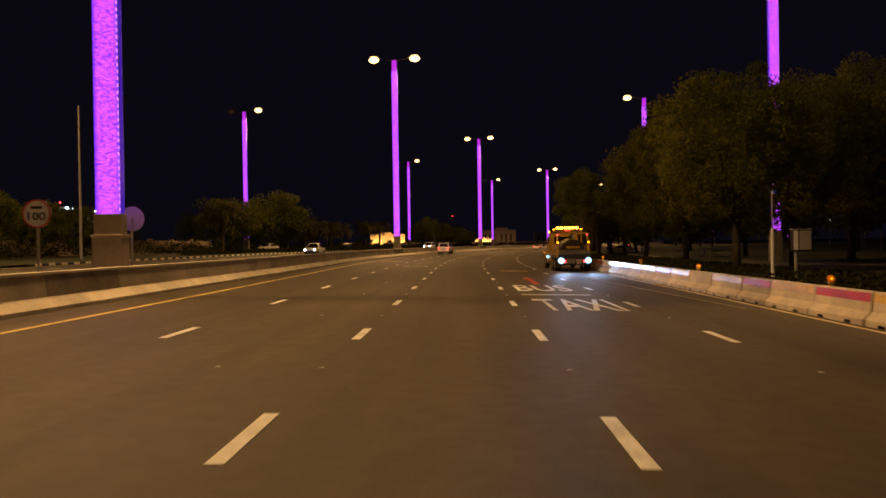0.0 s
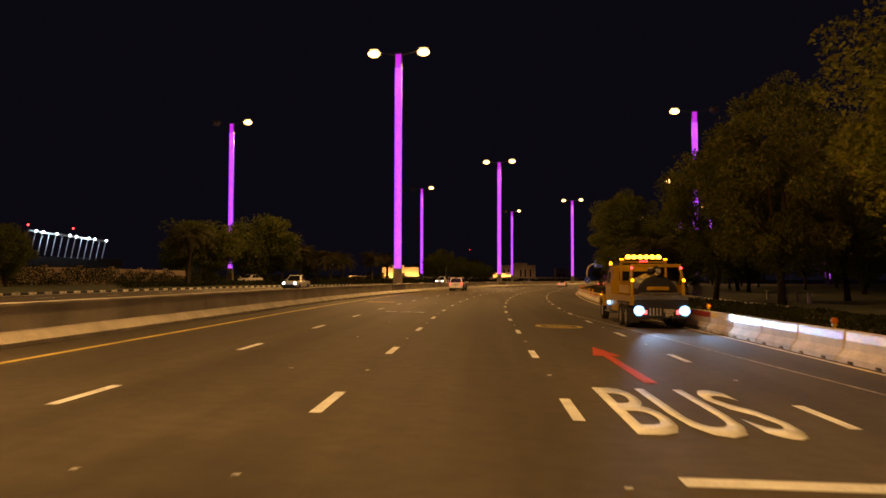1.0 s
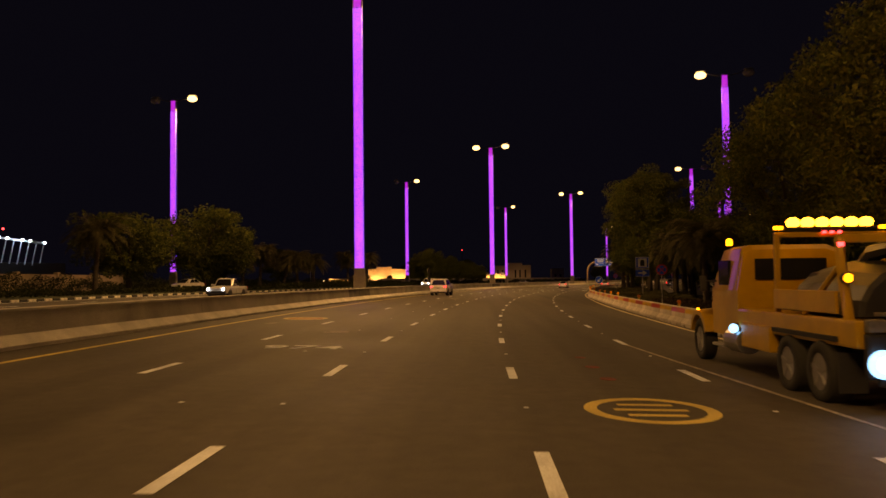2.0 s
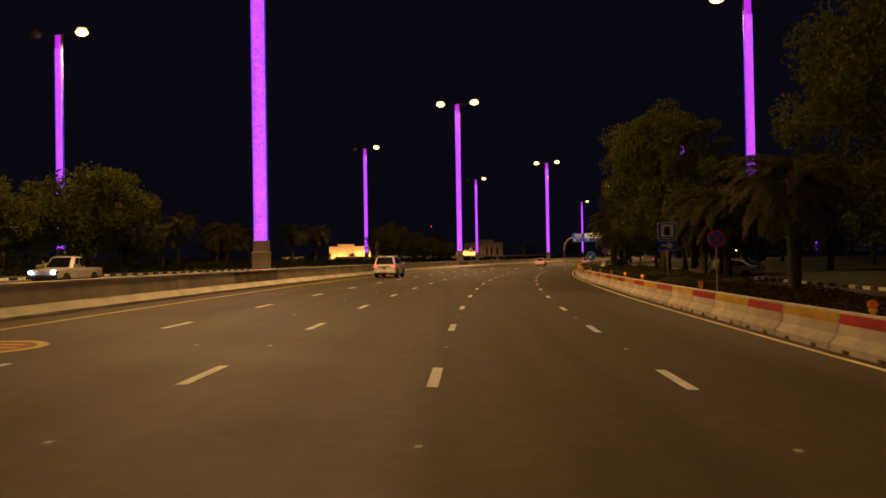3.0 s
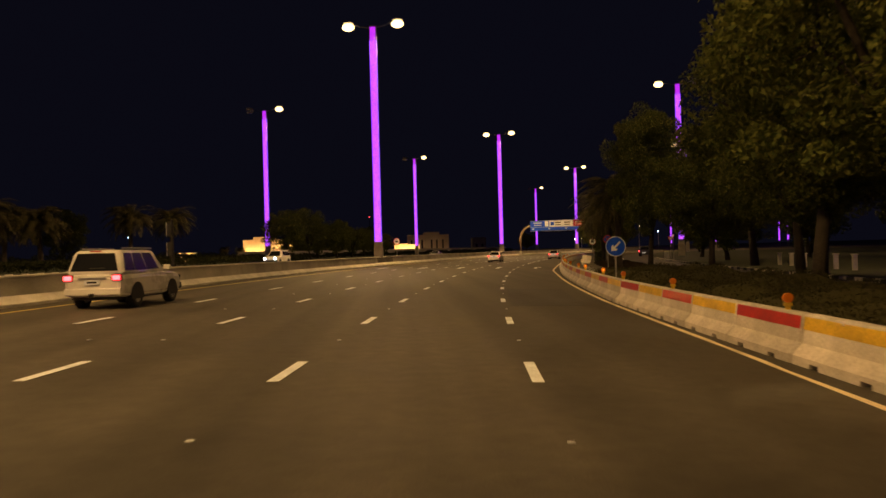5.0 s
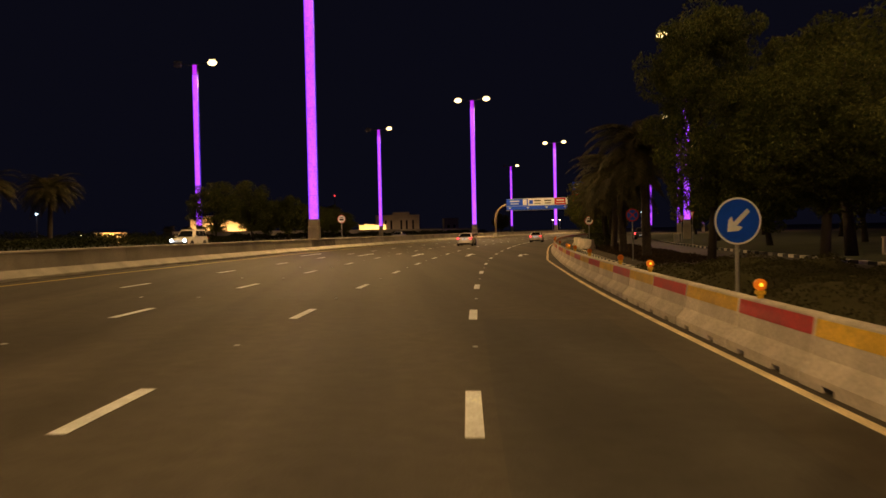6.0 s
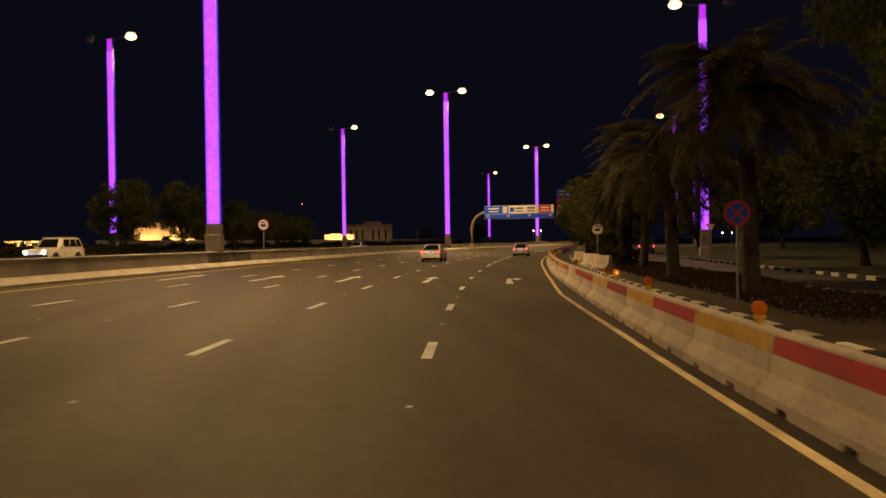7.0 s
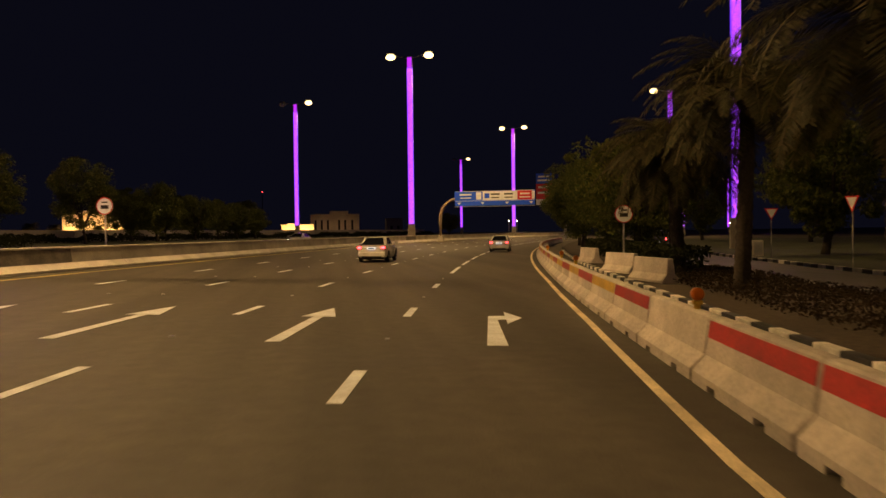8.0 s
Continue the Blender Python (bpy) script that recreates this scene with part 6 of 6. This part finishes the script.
def block_mesh(length):
    bm = B()
    h = length / 2 - 0.03
    low = [(x, 0.0 if z < 0.1 else z) for x, z in PROF_BLK]
    g = 0.15
    q = length * 0.24
    for y0, y1, prof in ((-h + 0.05, -q - g, low), (-q - g, -q + g, PROF_BLK), (-q + g, q - g, low), (q - g, q + g, PROF_BLK), (q + g, h - 0.05, low)):
        extrude_profile(bm, prof, y0, y1)
    # ends worn back at the joints
    for sg in (-1, 1):
        loft(bm, [[(x, sg * (h - 0.05), z) for x, z in low], [(x * 0.80, sg * h, z - 0.03 if z > 0.5 else z) for x, z in low]])
    bmesh.ops.remove_doubles(bm, verts=bm.verts[:], dist=1e-4)
    bmesh.ops.recalc_face_normals(bm, faces=bm.faces[:])
    return mesh_of("block_body", bm, M_BARRIER)


def band_mesh(length, mat):
    bm = B()
    h = length / 2 - 0.075
    for sg in (-1, 1):
        extrude_profile(bm, [(sg * 0.128, 0.555), (sg * 0.098, 0.757), (sg * 0.080, 0.757), (sg * 0.105, 0.555)][::sg], -h, h)
    bmesh.ops.recalc_face_normals(bm, faces=bm.faces[:])
    return mesh_of("painted_band", bm, mat)


def d_barrier(s):
    return float(np.interp(s, [0, 45, 70, 80, 90, 112, 118, 124, 135, 150, 160, 168, 180, 190, 210, 330], [7.95, 7.95, 7.95, 8.05, 8.2, 8.2, 8.15, 8.0, 7.7, 7.75, 7.8, 7.9, 8.05, 8.1, 8.3, 8.3]))


# joints between the banded blocks, yellow and red by turns
JOINTS = [62.55, 65.55, 68.55, 71.45, 74.15, 77.25, 80.15, 83.25, 85.95, 89.25, 92.15, 95.35, 98.35, 101.45, 104.35, 107.55, 110.45, 113.65, 116.55, 119.75, 122.75, 125.75, 128.55,
          131.45, 134.35, 137.45, 140.15, 143.15, 146.05, 148.95, 151.75, 154.75, 157.85, 161.05, 164.15, 167.05, 170.25, 173.55, 176.35]
edges = [(a, b, "red" if i % 2 else "yellow") for i, (a, b) in enumerate(zip(JOINTS, JOINTS[1:]))]
edges += [(176.35, 179.55, "red"), (179.55, 182.9, "bare"), (182.9, 186.3, "red"), (186.3, 189.8, "yellow"), (189.8, 193.0, "red")]
edges += [(193.0 + 3.0 * k, 196.0 + 3.0 * k, "red" if k % 2 else "yellow") for k in range(36)]
# before them: the run beside the truck, and the start
edges += [(62.55 - 2.95 * (k + 1), 62.55 - 2.95 * k, "yellow" if k % 2 else "red") for k in range(10)]
edges += [(30.1, 33.05, "bare"), (26.79, 30.1, "yellow")]
edges += [(24.3, 26.79, "red"), (21.25, 24.3, "yellow")]
edges += [(21.25 - 3.0 * (k + 1), 21.25 - 3.0 * k, "yellow" if k % 2 else "red") for k in range(8)]
cache = {}
for a, b, col in edges:
    L = round(b - a, 1)
    m = (a + b) / 2
    if L not in cache:
        cache[L] = {"body": block_mesh(L), "red": band_mesh(L, M_BAND_R), "yellow": band_mesh(L, M_BAND_Y)}
    bare = col == "bare"
    tilt = math.degrees(math.atan2(d_barrier(b) - d_barrier(a), b - a))
    lab = "bare pale concrete barrier block" if bare else "concrete barrier block with a " + col + " painted band"
    t = thing("barrier_block", lab, "barrier", spot(m, d_barrier(m), 0.0, -tilt), "concrete barrier row")
    part("block_body", cache[L]["body"], None, t)
    if not bare:
        part("painted_band", cache[L][col], None, t, col + " painted band")

beacon_base = mesh_of("beacon_base", box(cyl(B(), (0, 0, 0.03), 0.045, 0.06, 12), (0, 0, 0.085), (0.13, 0.10, 0.06), 0.015), M_BAND_Y)


def lens_mesh(mat):
    bm = cyl(B(), (0, 0, 0.195), 0.085, 0.07, 18, axis="y")
    cyl(bm, (0, 0, 0.195), 0.064, 0.10, 18, axis="y")
    return mesh_of("beacon_lens", bm, mat)


lens_on, lens_off = lens_mesh(M_BEACON), lens_mesh(M_AMBER_DIM)
bulb = mesh_of("beacon_bulb", ball(B(), (0, -0.05, 0.195), 0.028, 10, 6, (1, 0.5, 1)), M_BULB)
for s, on in ((20.55, True), (32.15, True), (42.70, False), (54.35, True), (65.95, False), (78.95, False), (91.45, False), (102.55, True), (108.30, True), (114.45, False), (120.55, False),
              (127.85, False), (134.45, False), (139.55, True), (146.90, True), (151.05, False), (158.55, False), (165.15, False), (169.35, True), (171.15, False), (180.45, False), (194.95, False), (200.95, False), (212.95, False)):
    t = thing("warning_beacon", "glowing amber warning beacon on the barrier" if on else "unlit orange warning beacon on the barrier", "beacon", spot(s, d_barrier(s), 0.806), "barrier beacons")
    part("base", beacon_base, None, t, "yellow beacon base")
    ln = part("lens", lens_on if on else lens_off, None, t, "amber lens")
    if on:
        part("bulb", bulb, None, ln, "glowing bulb")
for s, d, tu in ((197.4, 11.0, 14), (203.4, 10.85, 17), (214, 10.6, 12)):
    t = thing("barrier_block", "spare pale concrete barrier block standing askew", "barrier", spot(s, d, 0.02, tu), "concrete barrier row")
    part("block_body", list(cache.values())[2]["body"], None, t, "", Matrix.Diagonal((1.1, 1, 1.12, 1)))

# ---- kerbs: painted stones ----
kw = mesh_of("kerb_stone", box(B(), (0, 0, 0.07), (0.22, 0.88, 0.20), 0.025), M_KERB_W)
kb = mesh_of("kerb_stone", box(B(), (0, 0, 0.07), (0.22, 0.88, 0.20), 0.025), M_KERB_B)
kerb_l = new("kerb_left")
tagged(kerb_l, "black and white painted kerb of the far carriageway", "kerb", "", "structure")
for i in range(290):
    part("kerb_stone", kw if i % 2 else kb, None, kerb_l, "", spot(58 + i * 0.93, -33.8, 0.0))
kerb_r = new("kerb_right")
tagged(kerb_r, "black and white painted kerb behind the barrier", "kerb", "", "structure")
for i in range(96):
    part("kerb_stone", kw if i % 2 else kb, None, kerb_r, "", spot(157 + i * 0.91, 10.3, -0.03))
for nm, d, s0, n in (("kerb_service", 15.6, 150, 90), ("kerb_lawn", 20.5, 80, 160)):
    k = new(nm)
    tagged(k, "black and white painted kerb of the service road", "kerb", "", "structure")
    for i in range(n):
        part("kerb_stone", kw if i % 2 else kb, None, k, "", spot(s0 + i * 0.93, d, 0.0))
